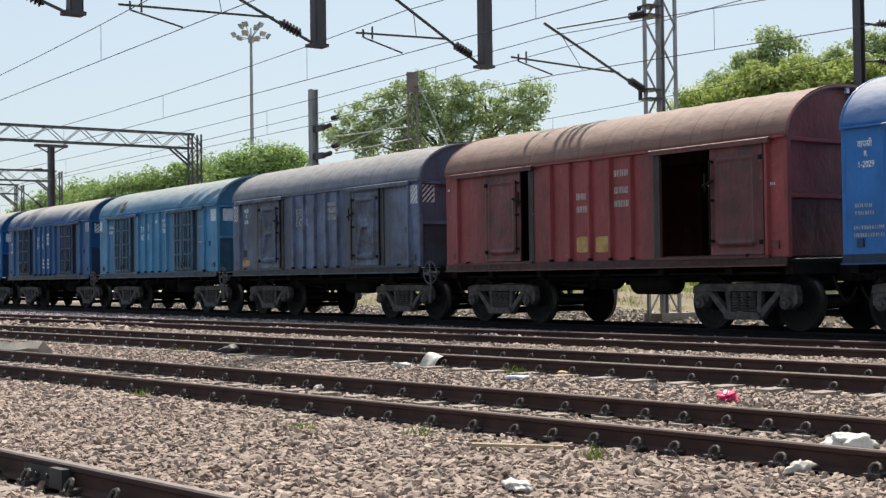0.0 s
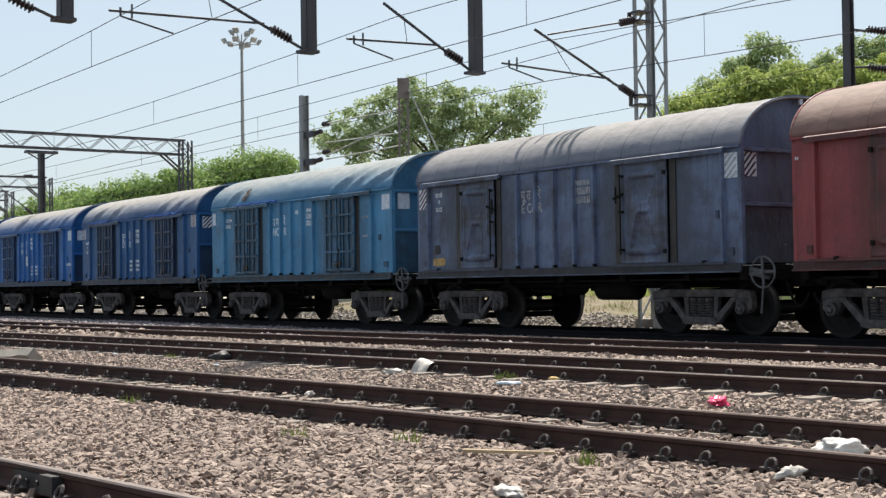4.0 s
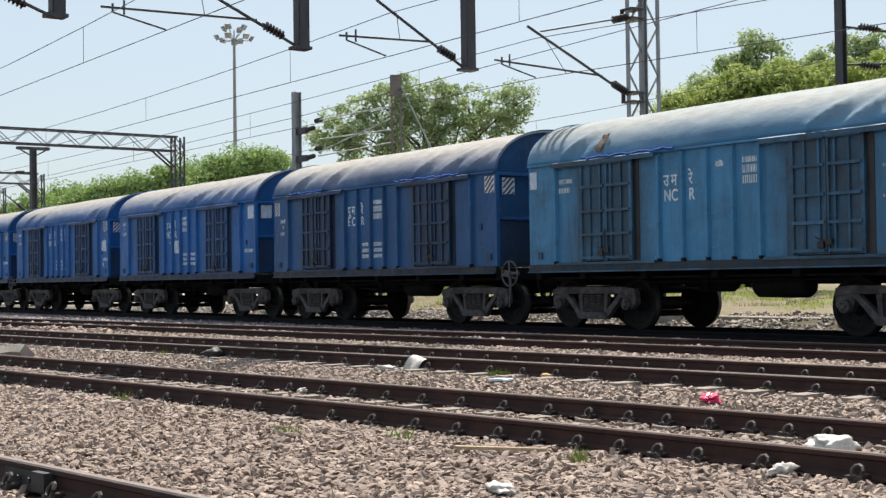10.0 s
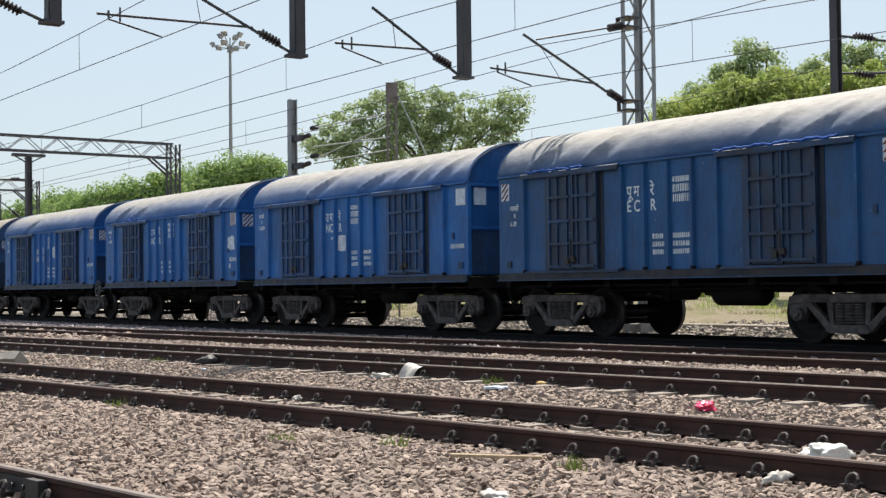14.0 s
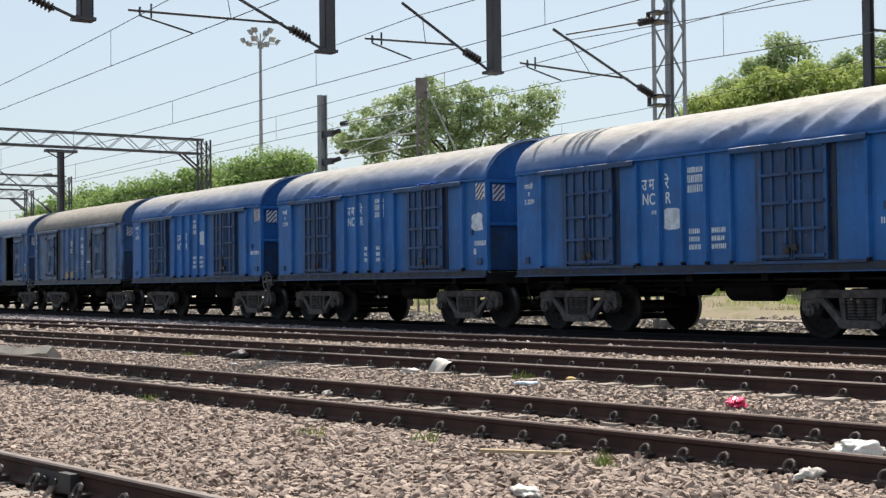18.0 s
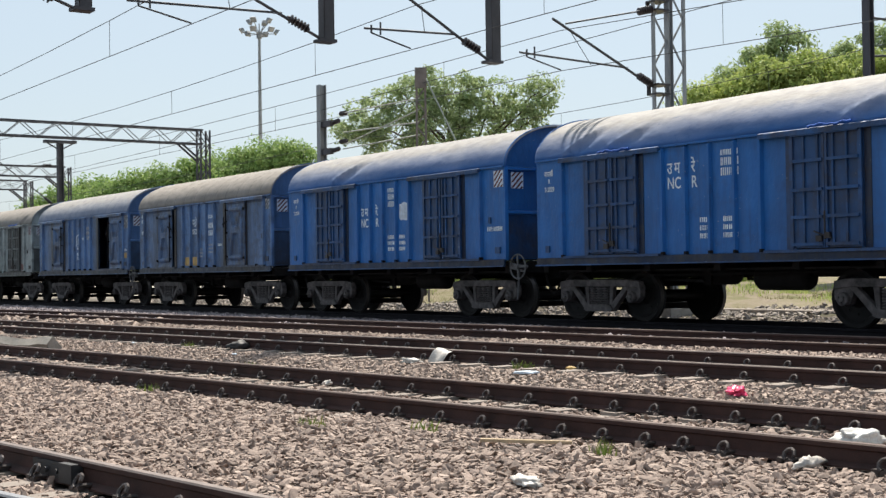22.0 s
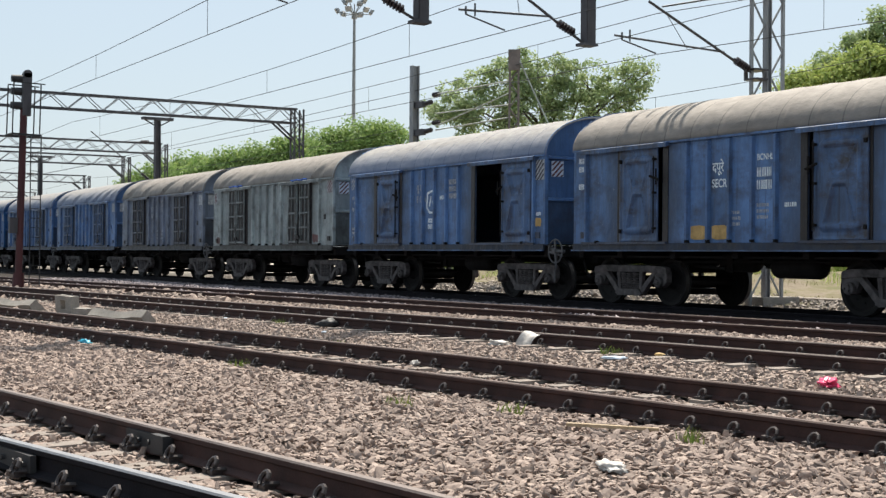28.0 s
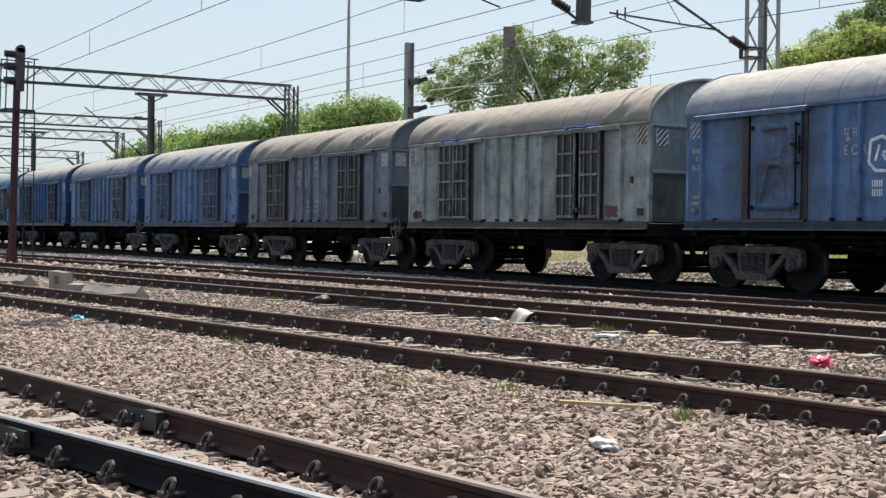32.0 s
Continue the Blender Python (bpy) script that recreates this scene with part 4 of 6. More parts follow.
# side colour, grime, soot round the doors, least and most dust on the roof, height where the dust begins
for key, col, g, soot, least, dust, low in (
        ("sky", (0.021, 0.150, 0.45), 0.2, 0.2, 0.10, 0.75, 3.62), ("blue", (0.018, 0.132, 0.41), 0.30, 0.45, 0.08, 1.0, 3.62), ("deep", (0.018, 0.094, 0.255), 0.32, 0.35, 0.08, 1.0, 3.62),
        ("teal", (0.063, 0.238, 0.435), 0.40, 0.75, 0.10, 0.95, 3.62), ("slate", (0.120, 0.165, 0.278), 0.55, 1.0, 0.35, 1.0, 3.46), ("red", (0.262, 0.055, 0.060), 0.36, 0.65, 0.25, 1.0, 3.50),
        ("faded", (0.096, 0.195, 0.405), 0.50, 1.0, 0.30, 1.0, 3.46), ("dingy", (0.088, 0.180, 0.375), 0.55, 1.0, 0.30, 1.0, 3.46), ("grey", (0.38, 0.44, 0.455), 0.50, 1.0, 0.45, 1.0, 3.42), ("brown", (0.170, 0.210, 0.295), 0.55, 0.6, 0.45, 1.0, 3.42)):
    P[key] = paint(key + "_wagon_paint", col, g)
    P[key + "_side"] = paint(key + "_wagon_side", col, g, soot=soot)
    # ends use the side colour darkened, their shade painted in
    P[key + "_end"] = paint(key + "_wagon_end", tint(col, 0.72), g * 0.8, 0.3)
    P[key + "_roof"] = roof_paint(key + "_wagon_roof", tint(col, 0.9) if key != "red" else (0.20, 0.105, 0.092), (0.235, 0.227, 0.228) if key == "slate" else (0.27, 0.285, 0.28) if key == "teal" else (0.335, 0.318, 0.302) if key != "red" else (0.235, 0.165, 0.140), dust, low, least, key in ("red", "slate", "faded"))
    P[key + "_sheet"] = paint(key + "_door_sheet", (0.150, 0.046, 0.050) if key == "red" else tuple((0.72 if key in ("dingy", "faded", "slate") else 0.52) * v + 0.008 for v in col), min(0.9, g + 0.25), 0.3)
    P[key + "_sole"] = paint(key + "_sole_bar", tint(col, 0.15), 0.6, 0.3)
    P[key + "_grime"] = paint(key + "_grimy_steel", tuple(0.42 * v + 0.010 for v in col), 0.5, 0.3)

P["tan_roof"] = roof_paint("rusty_dusty_roof", (0.150, 0.145, 0.142), (0.300, 0.268, 0.236), 1.0, 3.45, 0.35)
# near black for sooty posts, and for shade painted into door gaps
P["soot"] = paint("soot_and_gap_shade", (0.030, 0.027, 0.029), 0.5, 0.4)
W = {}
W[-1] = wagon(-1, "bright blue covered wagon with barred doors", "sky", P["sky_roof"], False, seed=1)
W[0] = wagon(0, "rust-red covered wagon with its wide sliding doors open", "red", P["red_roof"], True, (-0.20, 1.27), seed=2, waist=False)
W[1] = wagon(1, "soot-stained slate-blue covered wagon with pressed steel doors", "slate", P["slate_roof"], True, wheel_brake=True, seed=3)
W[2] = wagon(2, "light teal covered wagon with barred grime-black doors", "teal", P["teal_roof"], False, wheel_brake=True, seed=4)
W[3] = wagon(3, "dark navy covered wagon with barred doors", "deep", P["deep_roof"], False, wheel_brake=True, seed=5)
W[4] = wagon(4, "blue covered wagon with a pale paper pasted on", "blue", P["blue_roof"], False, seed=6)
W[5] = wagon(5, "blue covered wagon with a torn white poster near its end", "blue", P["blue_roof"], False, seed=7)
W[6] = wagon(6, "blue covered wagon with a torn white patch between its doors", "blue", P["blue_roof"], False, wheel_brake=True, seed=8, gap=0.05)
W[7] = wagon(7, "grimy grey-blue covered wagon with two yellow panels", "dingy", P["tan_roof"], True, (-0.08, 0.14), seed=9, grime=P["slate_grime"])
W[8] = wagon(8, "faded blue covered wagon with one sliding door open", "faded", P["faded_roof"], True, (0.07, 1.24), wheel_brake=True, seed=10, grime=P["slate_grime"])
# next two: door plates painted near black for the dark behind the bars
W[9] = wagon(9, "pale grey-green covered wagon with its barred doors ajar", "grey", P["tan_roof"], False, seed=11, grime=P["soot"], gap=0.16)
W[10] = wagon(10, "brownish blue covered wagon with barred doors", "brown", P["tan_roof"], False, wheel_brake=True, seed=12, grime=P["soot"])
for k, key in ((11, "faded"), (12, "faded"), (13, "deep"), (14, "teal"), (15, "blue"), (16, "slate")):
    W[k] = wagon(k, {"faded": "faded blue", "deep": "dark blue", "blue": "blue", "teal": "teal", "slate": "slate grey"}[key] + " covered wagon with barred doors far down the train", key, P[key + "_roof"], False, wheel_brake=k % 2 == 0, seed=13 + k)


# ---- markings on the wagons ----
def end_panel(w, mat, striped_one):
    at = pose(HALF - 0.085, -1.22, 3.03, 0, 0, 90)
    if striped_one:
        striped(w, at, 0.34, 0.36)
    else:
        bm = bmesh.new()
        box(bm, -0.17, 0.17, -0.010, -0.004, -0.19, 0.19)
        part("panel", bm, mat, w, "white painted square", at=at)


def corner_marks(w, kind, faint=False, left=True):
    white = M_FAINT if faint else M_WHITE
    if kind == "stripes":
        striped(w, pose(4.74, -WALL, 3.06), 0.34, 0.36, white)
        end_panel(w, white, True)
        if left:
            striped(w, pose(-4.76, -WALL, 3.00), 0.26, 0.36, white)
    elif kind == "white":
        panel(w, 4.53, 4.88, 2.83, 3.20, white, "white painted square")
        end_panel(w, white, False)
        if left:
            panel(w, -4.93, -4.72, 2.85, 3.2, white, "white painted square")


def returned(w, date, x=-4.71, z=2.99, mat=M_TEXT):
    """The return note on the end panel, in two scripts, over its date."""
    lettering(w, "वापसी", x, z, 0.15, mat)
    lettering(w, "R", x + 0.12, z - 0.15, 0.13, mat)
    lettering(w, date, x, z - 0.32, 0.14, mat)


def zone(w, top, low, x=-1.09, z=2.42, mat=M_TEXT, size=0.30, figures=(0.20, 2.68), lower=((-0.30, 0.26), (0.22, 0.40)), step=(0.0, 0.19, 0.62)):
    """Owner's letters in two scripts, the number beside them, and the two blocks of small figures below."""
    for chars, zz in ((top, z + 0.28), (low, z)):
        for c, dx in zip(chars, step):
            if c:
                lettering(w, c, x + dx, zz, size, mat)
    if figures:
        fx, fz = figures
        bars(w, fx, fz + 0.46, 0.42, 1, mat, 0.10, 0.05, 5)
        bars(w, fx, fz + 0.32, 0.42, 2, mat, 0.14, 0.04, 15)
    for n, (bx, bw) in enumerate(lower):
        bars(w, bx, 1.96, bw, 3, mat, 0.09, 0.055, 6 + n)


EC, NC = (("पू", "म", "रे"), ("E", "C", "R")), (("उ", "म", "रे"), ("N", "C", "R"))
ECO = (("पू", "त", "रे"), ("E", "Co", "R"))
returned(W[-1], "1-2029", -4.66)
bars(W[-1], -4.75, 1.75, 0.8, 2, M_FAINT, 0.06, 0.06, 2)
bars(W[-1], -4.72, 2.10, 0.35, 2, M_FAINT, 0.06, 0.06, 7)
for x, z, n in ((0.70, 3.05, 1), (0.70, 2.72, 2), (0.70, 2.46, 4), (-0.42, 2.66, 2), (-0.42, 2.40, 9)):
    bars(W[0], x, z, 0.42, 1, M_FAINTWARM, 0.13, 0.05, n)
panel(W[0], -0.46, -0.04, 1.45, 1.82, M_YELLOW, "faded yellow square", 0.06, 1)
panel(W[0], 0.11, 0.54, 1.44, 1.81, M_YELLOW, "faded yellow square", 0.06, 2)
bars(W[0], 4.6, 2.56, 0.14, 1, M_TEXT, 0.05, 0.05, 3)
bars(W[0], -4.90, 3.02, 0.10, 1, M_TEXT, 0.05, 0.05, 3)
zone(W[1], *ECO, x=-1.10, z=2.46, size=0.28, figures=(0.64, 2.56), lower=(), step=(0.0, 0.19, 0.55), mat=M_FAINT)
striped(W[1], pose(4.70, -WALL, 3.0), 0.38, 0.44, M_WHITE, M_FAINT)
striped(W[1], pose(-4.72, -WALL, 2.96), 0.34, 0.46, M_WHITE, M_STRIPE)
striped(W[1], pose(HALF - 0.085, -1.36, 3.02, 0, 0, 90), 0.46, 0.42, M_WHITE, M_BLACK)
returned(W[1], "10-25", -4.24, 2.97)
panel(W[1], -4.39, -3.84, 1.40, 1.60, M_YELLOW, "faded yellow square", 0.06, 4)
panel(W[1], -4.30, -4.06, 1.66, 1.90, M_BLACK, "round black stencilled emblem", 0.03, 33)
zone(W[2], *NC, figures=(0.80, 2.60), lower=(), z=2.40)
panel(W[2], 0.16, 0.38, 2.92, 3.06, M_PAPER, "scrap of white poster", 0.35, 21)
corner_marks(W[2], "white")
lettering(W[2], "RETURN", -4.02, 2.90, 0.13)
bars(W[2], -4.02, 2.82, 0.34, 1, M_TEXT, 0.10, 0.05, 8)
bars(W[2], 3.62, 2.72, 0.30, 2, M_FAINT, 0.05, 0.42, 18)
zone(W[3], *EC, figures=(0.11, 2.52), z=2.40, lower=((-0.42, 0.30), (0.10, 0.44)))
corner_marks(W[3], "stripes")
returned(W[3], "6-29", -4.60, 2.60)
zone(W[4], *NC, z=2.46, figures=(0.12, 2.62), lower=((0.14, 0.28), (0.70, 0.34)))
corner_marks(W[4], "white", left=False)
returned(W[4], "2-2029")
bars(W[4], -0.83, 2.34, 0.24, 1, M_TEXT, 0.07, 0.05, 8)
panel(W[4], -0.53, -0.06, 1.93, 2.40, M_PAPER, "pasted pale paper", 0.06, 5)
bars(W[4], 4.32, 1.98, 0.52, 1, M_TEXT, 0.10, 0.05, 8)
zone(W[5], *NC, z=2.52, figures=(0.26, 2.68), lower=((-0.27, 0.25), (0.30, 0.36)))
corner_marks(W[5], "stripes", left=False)
returned(W[5], "2-2029")
panel(W[5], 4.34, 4.88, 2.12, 2.62, M_PAPER, "torn white poster", 0.26, 6)
panel(W[5], 4.46, 4.58, 1.64, 1.80, M_PAPER, "scrap of white poster", 0.2, 7)
bars(W[5], 4.50, 1.96, 0.42, 1, M_TEXT, 0.11, 0.05, 9)
zone(W[6], *NC, z=2.20, figures=(0.20, 2.66), lower=((0.18, 0.30), (0.70, 0.26)), step=(0.0, 0.19, 0.70))
corner_marks(W[6], "stripes", left=False)
returned(W[6], "2-2029")
panel(W[6], 0.68, 1.16, 2.27, 2.78, M_PAPER, "torn white poster", 0.16, 8)
bars(W[6], 4.32, 2.02, 0.55, 1, M_TEXT, 0.10, 0.05, 8)
lettering(W[7], "दपूरे", -0.50, 2.66, 0.26)
lettering(W[7], "SECR", -0.51, 2.36, 0.225)
lettering(W[7], "BCNHL", 0.70, 2.82, 0.16)
bars(W[7], 0.70, 2.68, 0.40, 2, M_TEXT, 0.17, 0.06, 5)
bars(W[7], -0.02, 1.90, 0.30, 3, M_FAINT, 0.06, 0.05, 6)
bars(W[7], 0.70, 2.02, 0.30, 3, M_FAINT, 0.06, 0.05, 16)
bars(W[7], 1.40, 2.02, 0.32, 1, M_TEXT, 0.08, 0.05, 7)
panel(W[7], -1.14, -0.66, 1.34, 1.66, M_YELLOW, "faded yellow square", 0.06, 9)
panel(W[7], -0.54, -0.06, 1.34, 1.66, M_YELLOW, "faded yellow square", 0.06, 10)
for n, z in enumerate((3.16, 2.98, 2.60)):
    bars(W[7], -4.78, z, 0.30, 1, M_TEXT, 0.12, 0.06, 3 + n)
striped(W[7], pose(4.74, -WALL, 3.08), 0.24, 0.30, M_FAINT, P["slate_grime"])
end_panel(W[7], M_FAINT, True)
for c, x, z in (("पू", -0.98, 2.72), ("त", -0.80, 2.72), ("रे", -0.64, 2.72), ("E", -0.98, 2.42), ("Co", -0.82, 2.42), ("R", -0.60, 2.42)):
    lettering(W[8], c, x, z, 0.24, M_FAINT)
bars(W[8], 0.70, 2.96, 0.36, 3, M_FAINT, 0.13, 0.05, 5)
panel(W[8], 4.55, 4.86, 1.68, 1.92, M_YELLOW, "faded yellow square", 0.2, 11)
panel(W[8], 4.58, 4.84, 1.94, 2.04, M_PAPER, "scrap of white poster", 0.3, 12)
striped(W[8], pose(4.74, -WALL, 3.0), 0.40, 0.46, M_FAINT, P["slate_grime"])
end_panel(W[8], M_FAINT, True)
striped(W[8], pose(-4.70, -WALL, 3.06), 0.30, 0.32, M_FAINT, P["faded"])
returned(W[8], "05-27", -4.80, 2.60, M_FAINT)
bars(W[8], -4.78, 1.80, 0.30, 3, M_FAINT, 0.07, 0.05, 13)
bm = bmesh.new()
loop = [(-0.44, 2.28), (-0.40, 2.64), (-0.16, 2.70), (0.02, 2.60), (-0.02, 2.46), (-0.16, 2.42), (0.00, 2.22), (0.00, 2.12), (-0.30, 2.14), (-0.44, 2.28)]
for (xa, za), (xb, zb) in zip(loop, loop[1:]):
    bar(bm, (xa, -WALL - 0.006, za), (xb, -WALL - 0.006, zb), 0.006, 0.055)
bar(bm, (-0.30, -WALL - 0.006, 2.30), (-0.22, -WALL - 0.006, 2.56), 0.006, 0.05)
part("scrawl", bm, M_TEXT, W[8], "white painted scrawl")
bars(W[8], -0.36, 1.98, 0.24, 2, M_TEXT, 0.12, 0.03, 12)
bars(W[8], 0.24, 2.56, 0.22, 1, M_TEXT, 0.10, 0.03, 19)
panel(W[9], -0.72, -0.62, 2.78, 2.92, M_PAPER, "scrap of white poster", 0.25, 22)
corner_marks(W[9], "stripes", True)
panel(W[9], -4.75, -4.22, 1.34, 1.62, P["red_grime"], "ragged rust-brown stain", 0.35, 31)
panel(W[9], 3.42, 4.02, 1.36, 1.68, P["red_grime"], "ragged rust-brown stain", 0.35, 32)
zone(W[10], *NC, mat=M_FAINT)
corner_marks(W[10], "white", True)
for k in (11, 12, 13, 14):
    zone(W[k], *(EC if k % 2 else NC), mat=M_FAINT)
    corner_marks(W[k], "white" if k % 2 else "stripes", True)
# blue tape lashed along some door rails
for k, spans in ((3, ((-3.9, 11), (1.2, 17))), (9, ((-3.2, 8), (2.1, 8))), (5, ((-2.9, 6), (2.3, 6))), (2, ((-3.2, 16),))):
    bm = bmesh.new()
    for sx, n in spans:
        sweep(bm, [Vector((sx + 0.08 * i, -WALL - 0.120 + 0.012 * math.sin(i * 1.3), EAVE + 0.02 + 0.012 * math.sin(i * 0.9 + k) + 0.010 * math.sin(i * 2.3))) for i in range(2 * n)], 0.023, 6)
    tagged(part("blue_tape", bm, M_TARP, W[k], "blue tarpaulin strip"), kind="stuff")
# the torn roof sheet of the teal wagon, its brown lining showing
bm = bmesh.new()
rnd = random.Random(4)
grid = []
for i in range(7):
    row = []
    for j in range(9):
        a = 0.14 + 0.045 * j
        x = -3.06 + (0.12 + 0.24 * i / 6) * (1 - 0.05 * j) + 0.030 * j + rnd.uniform(-0.03, 0.03)
        lift_by = 0.075 + rnd.uniform(-0.012, 0.012)
        row.append(bm.verts.new((x, -math.cos(a) * (WALL + lift_by), EAVE + (RISE + lift_by) * math.sin(a))))
    grid.append(row)
for i in range(6):
    for j in range(8):
        if (i, j) not in ((0, 0), (5, 0), (0, 7), (5, 7), (1, 7), (5, 6), (0, 3)):
            bm.faces.new((grid[i][j], grid[i + 1][j], grid[i + 1][j + 1], grid[i][j + 1]))
tear = bmesh.ops.extrude_face_region(bm, geom=bm.faces[:])
for v in tear["geom"]:
    if isinstance(v, bmesh.types.BMVert):
        v.co.y += 0.012
        v.co.z -= 0.012
bmesh.ops.delete(bm, geom=[v for v in bm.verts if not v.link_faces], context="VERTS")
part("roof_tear", bm, M_TORN, W[2], "torn roof sheet with brown lining bared")
# a pale stick in the open doorway of the red wagon
bm = bmesh.new()
rod(bm, (2.78, -1.2, 2.62), (2.95, -1.15, 2.72), 0.05, 8, 0.02)
part("rag", bm, M_WHITE, W[0], "white rag in the doorway")
part("lashing_bar", bar_between("lashing_bar", M_WHITE, (2.9, -1.3, 2.98), (3.2, -1.3, 2.98), 0.03, 0.05), None, W[0], "pale bar in the doorway")


# ---- overhead line ----
def lattice_column(parent, x, y, z0, z1, wx=0.45, wy=0.45, mat=M_MAST, step=0.6):
    for sx in (-1, 1):
        for sy in (-1, 1):
            part("leg", bar_between("leg", mat, (x + sx * wx / 2, y + sy * wy / 2, z0), (x + sx * wx / 2, y + sy * wy / 2, z1), 0.07, 0.07), None, parent)
    bm = bmesh.new()
    n = int((z1 - z0) / step)
    for i in range(n):
        a, b = z0 + (z1 - z0) * i / n, z0 + (z1 - z0) * (i + 1) / n
        s = 1 if i % 2 else -1
        for q in (-1, 1):
            bar(bm, (x - s * wx / 2, y + q * wy / 2, a), (x + s * wx / 2, y + q * wy / 2, b), 0.03, 0.04)
            bar(bm, (x + q * wx / 2, y - s * wy / 2, a), (x + q * wx / 2, y + s * wy / 2, b), 0.03, 0.04)
    tagged(part("bracing", bm, mat, parent), kind="stuff")


def boom(parent, x, y0, y1, z0, z1, mat=M_MAST, wx=0.45):
    for sx in (-1, 1):
        for z in (z0, z1):
            part("chord", bar_between("chord", mat, (x + sx * wx / 2, y0, z), (x + sx * wx / 2, y1, z), 0.075, 0.075), None, parent)
    bm = bmesh.new()
    n = max(2, int((y1 - y0) / 0.75))
    for i in range(n):
        a, b = y0 + (y1 - y0) * i / n, y0 + (y1 - y0) * (i + 1) / n
        s = (z0, z1) if i % 2 else (z1, z0)
        for sx in (-1, 1):
            bar(bm, (x + sx * wx / 2, a, s[0]), (x + sx * wx / 2, b, s[1]), 0.03, 0.035)
        bar(bm, (x - wx / 2, a, z1), (x + wx / 2, b, z1), 0.025, 0.03)
    tagged(part("bracing", bm, M_GALV, parent, "pale galvanised bracing"), kind="stuff")


def portal(x, y0, y1, zb, zt, label, mat=M_MAST, base=0.0):
    p = thing("line_portal", label, "overhead line portal", "overhead line portals")
    boom(p, x, y0, y1, zb, zt, mat)
    lattice_column(p, x, y1 + 0.1, base, zt, mat=mat)
    lattice_column(p, x, y0 - 0.1, -0.4, zt, mat=mat)
    for s in (-0.22, 0.22):
        part("knee_brace", bar_between("knee_brace", mat, (x + s, y1 - 1.1, zb), (x + s, y1 - 0.1, zb - 0.8), 0.06, 0.08), None, p)
    return p


def insulator_mesh():
    bm = bmesh.new()
    prof = [(0.03, -0.26)]
    for i in range(6):
        z = -0.22 + i * 0.075
        prof += [(0.045, z), (0.095, z + 0.02), (0.095, z + 0.035), (0.045, z + 0.055)]
    prof += [(0.03, 0.27)]
    lathe(bm, prof, 14, "z")
    return mesh_of("insulator", bm, M_INSUL)


INSULATOR = insulator_mesh()


def insulator(parent, a, b):
    """An insulator half way between a and b."""
    a, b = Vector(a), Vector(b)
    m = Matrix.Translation((a + b) / 2) @ (b - a).to_track_quat("Z", "Y").to_matrix().to_4x4()
    return part("insulator", INSULATOR, None, parent, "ribbed brown porcelain insulator", at=m)


def tube(name, parent, a, b, r, mat=M_TUBE, seg=8):
    bm = bmesh.new()
    rod(bm, a, b, r, seg)
    return part(name, bm, mat, parent)


PX = -23.0


def cantilever(parent, root, ins, top, reg, steady):
    """Bracket tube, registration tube and steady arm over one track, in the portal's plane; all given as (y, z)."""
    def P3(q, dx=0.0):
        return (PX + dx, q[0], q[1])
    c = tube("bracket_tube", parent, P3(root), P3(top), 0.032)
    insulator(c, P3((ins[0] + 0.12, ins[1] - 0.05)), P3((ins[0] - 0.12, ins[1] + 0.05)))
    tube("registration_tube", c, P3(reg[0]), P3(reg[1]), 0.024)
    tube("steady_arm", c, P3(reg[2]), P3(steady), 0.018)
    tube("drop_bracket", c, P3(reg[2]), P3((reg[2][0], reg[2][1] + 0.16)), 0.022)
    tube("clamp", c, P3((reg[2][0] + 0.22, reg[2][1] - 0.02)), P3((reg[2][0] + 0.22, reg[2][1] + 0.24)), 0.02)
    tube("hanger", c, P3((top[0] + 0.5, top[1] - 0.22)), P3((reg[1][0] * 0.35 + reg[0][0] * 0.65, reg[0][1] - 0.02)), 0.008)
    return c


near_portal = thing("line_portal", "dark steel overhead line portal with hanging drop arms across the tracks", "overhead line portal", "overhead line portals")
boom(near_portal, PX, 1.6, 23.2, 8.35, 8.95)
lattice_column(near_portal, PX, 1.4, -0.4, 8.95)
for y in (-0.5, 0.5):
    part("leg", bar_between("leg", M_GALV, (PX, 22.45 + y, -0.1), (PX, 22.45 + y, 9.0), 0.07, 0.07), None, near_portal)
bm = bmesh.new()
for s in (-1, 1):
    box(bm, PX - 0.075, PX + 0.075, 22.45 + s * 0.065 - 0.010, 22.45 + s * 0.065 + 0.010, -0.1, 9.0)
box(bm, PX - 0.01, PX + 0.01, 22.385, 22.515, -0.1, 9.0)
part("mast", bm, M_GALV, near_portal, "grey steel mast")
bm = bmesh.new()
for i in range(15):
    z = 0.1 + i * 0.58
    for s in (-1, 1):
        bar(bm, (PX, 22.45 + s * 0.48, z + (0.58 if i % 2 else 0)), (PX, 22.45 + s * 0.09, z + (0 if i % 2 else 0.58)), 0.03, 0.04)
tagged(part("bracing", bm, M_GALV, near_portal), kind="stuff")
bm = bmesh.new()
box(bm, PX - 0.3, PX + 0.3, 22.08, 23.24, -0.4, 0.10)
part("footing", bm, M_OLDCONC, near_portal, "concrete footing block")
for y, z in ((8.09, 5.80), (13.05, 5.67), (17.20, 5.58)):
    bm = bmesh.new()
    for s in (-1, 1):
        box(bm, PX - 0.11, PX + 0.11, y + s * 0.11 - 0.012, y + s * 0.11 + 0.012, z, 8.5)
        box(bm, PX + s * 0.10 - 0.01, PX + s * 0.10 + 0.01, y - 0.11, y + 0.11, z, 8.5)
    a = part("drop_arm", bm, M_MAST, near_portal, "dark channel steel drop arm")
    bm = bmesh.new()
    box(bm, PX - 0.15, PX + 0.15, y - 0.22, y + 0.16, z - 0.03, z + 0.03)
    part("foot_plate", bm, M_MAST, a)
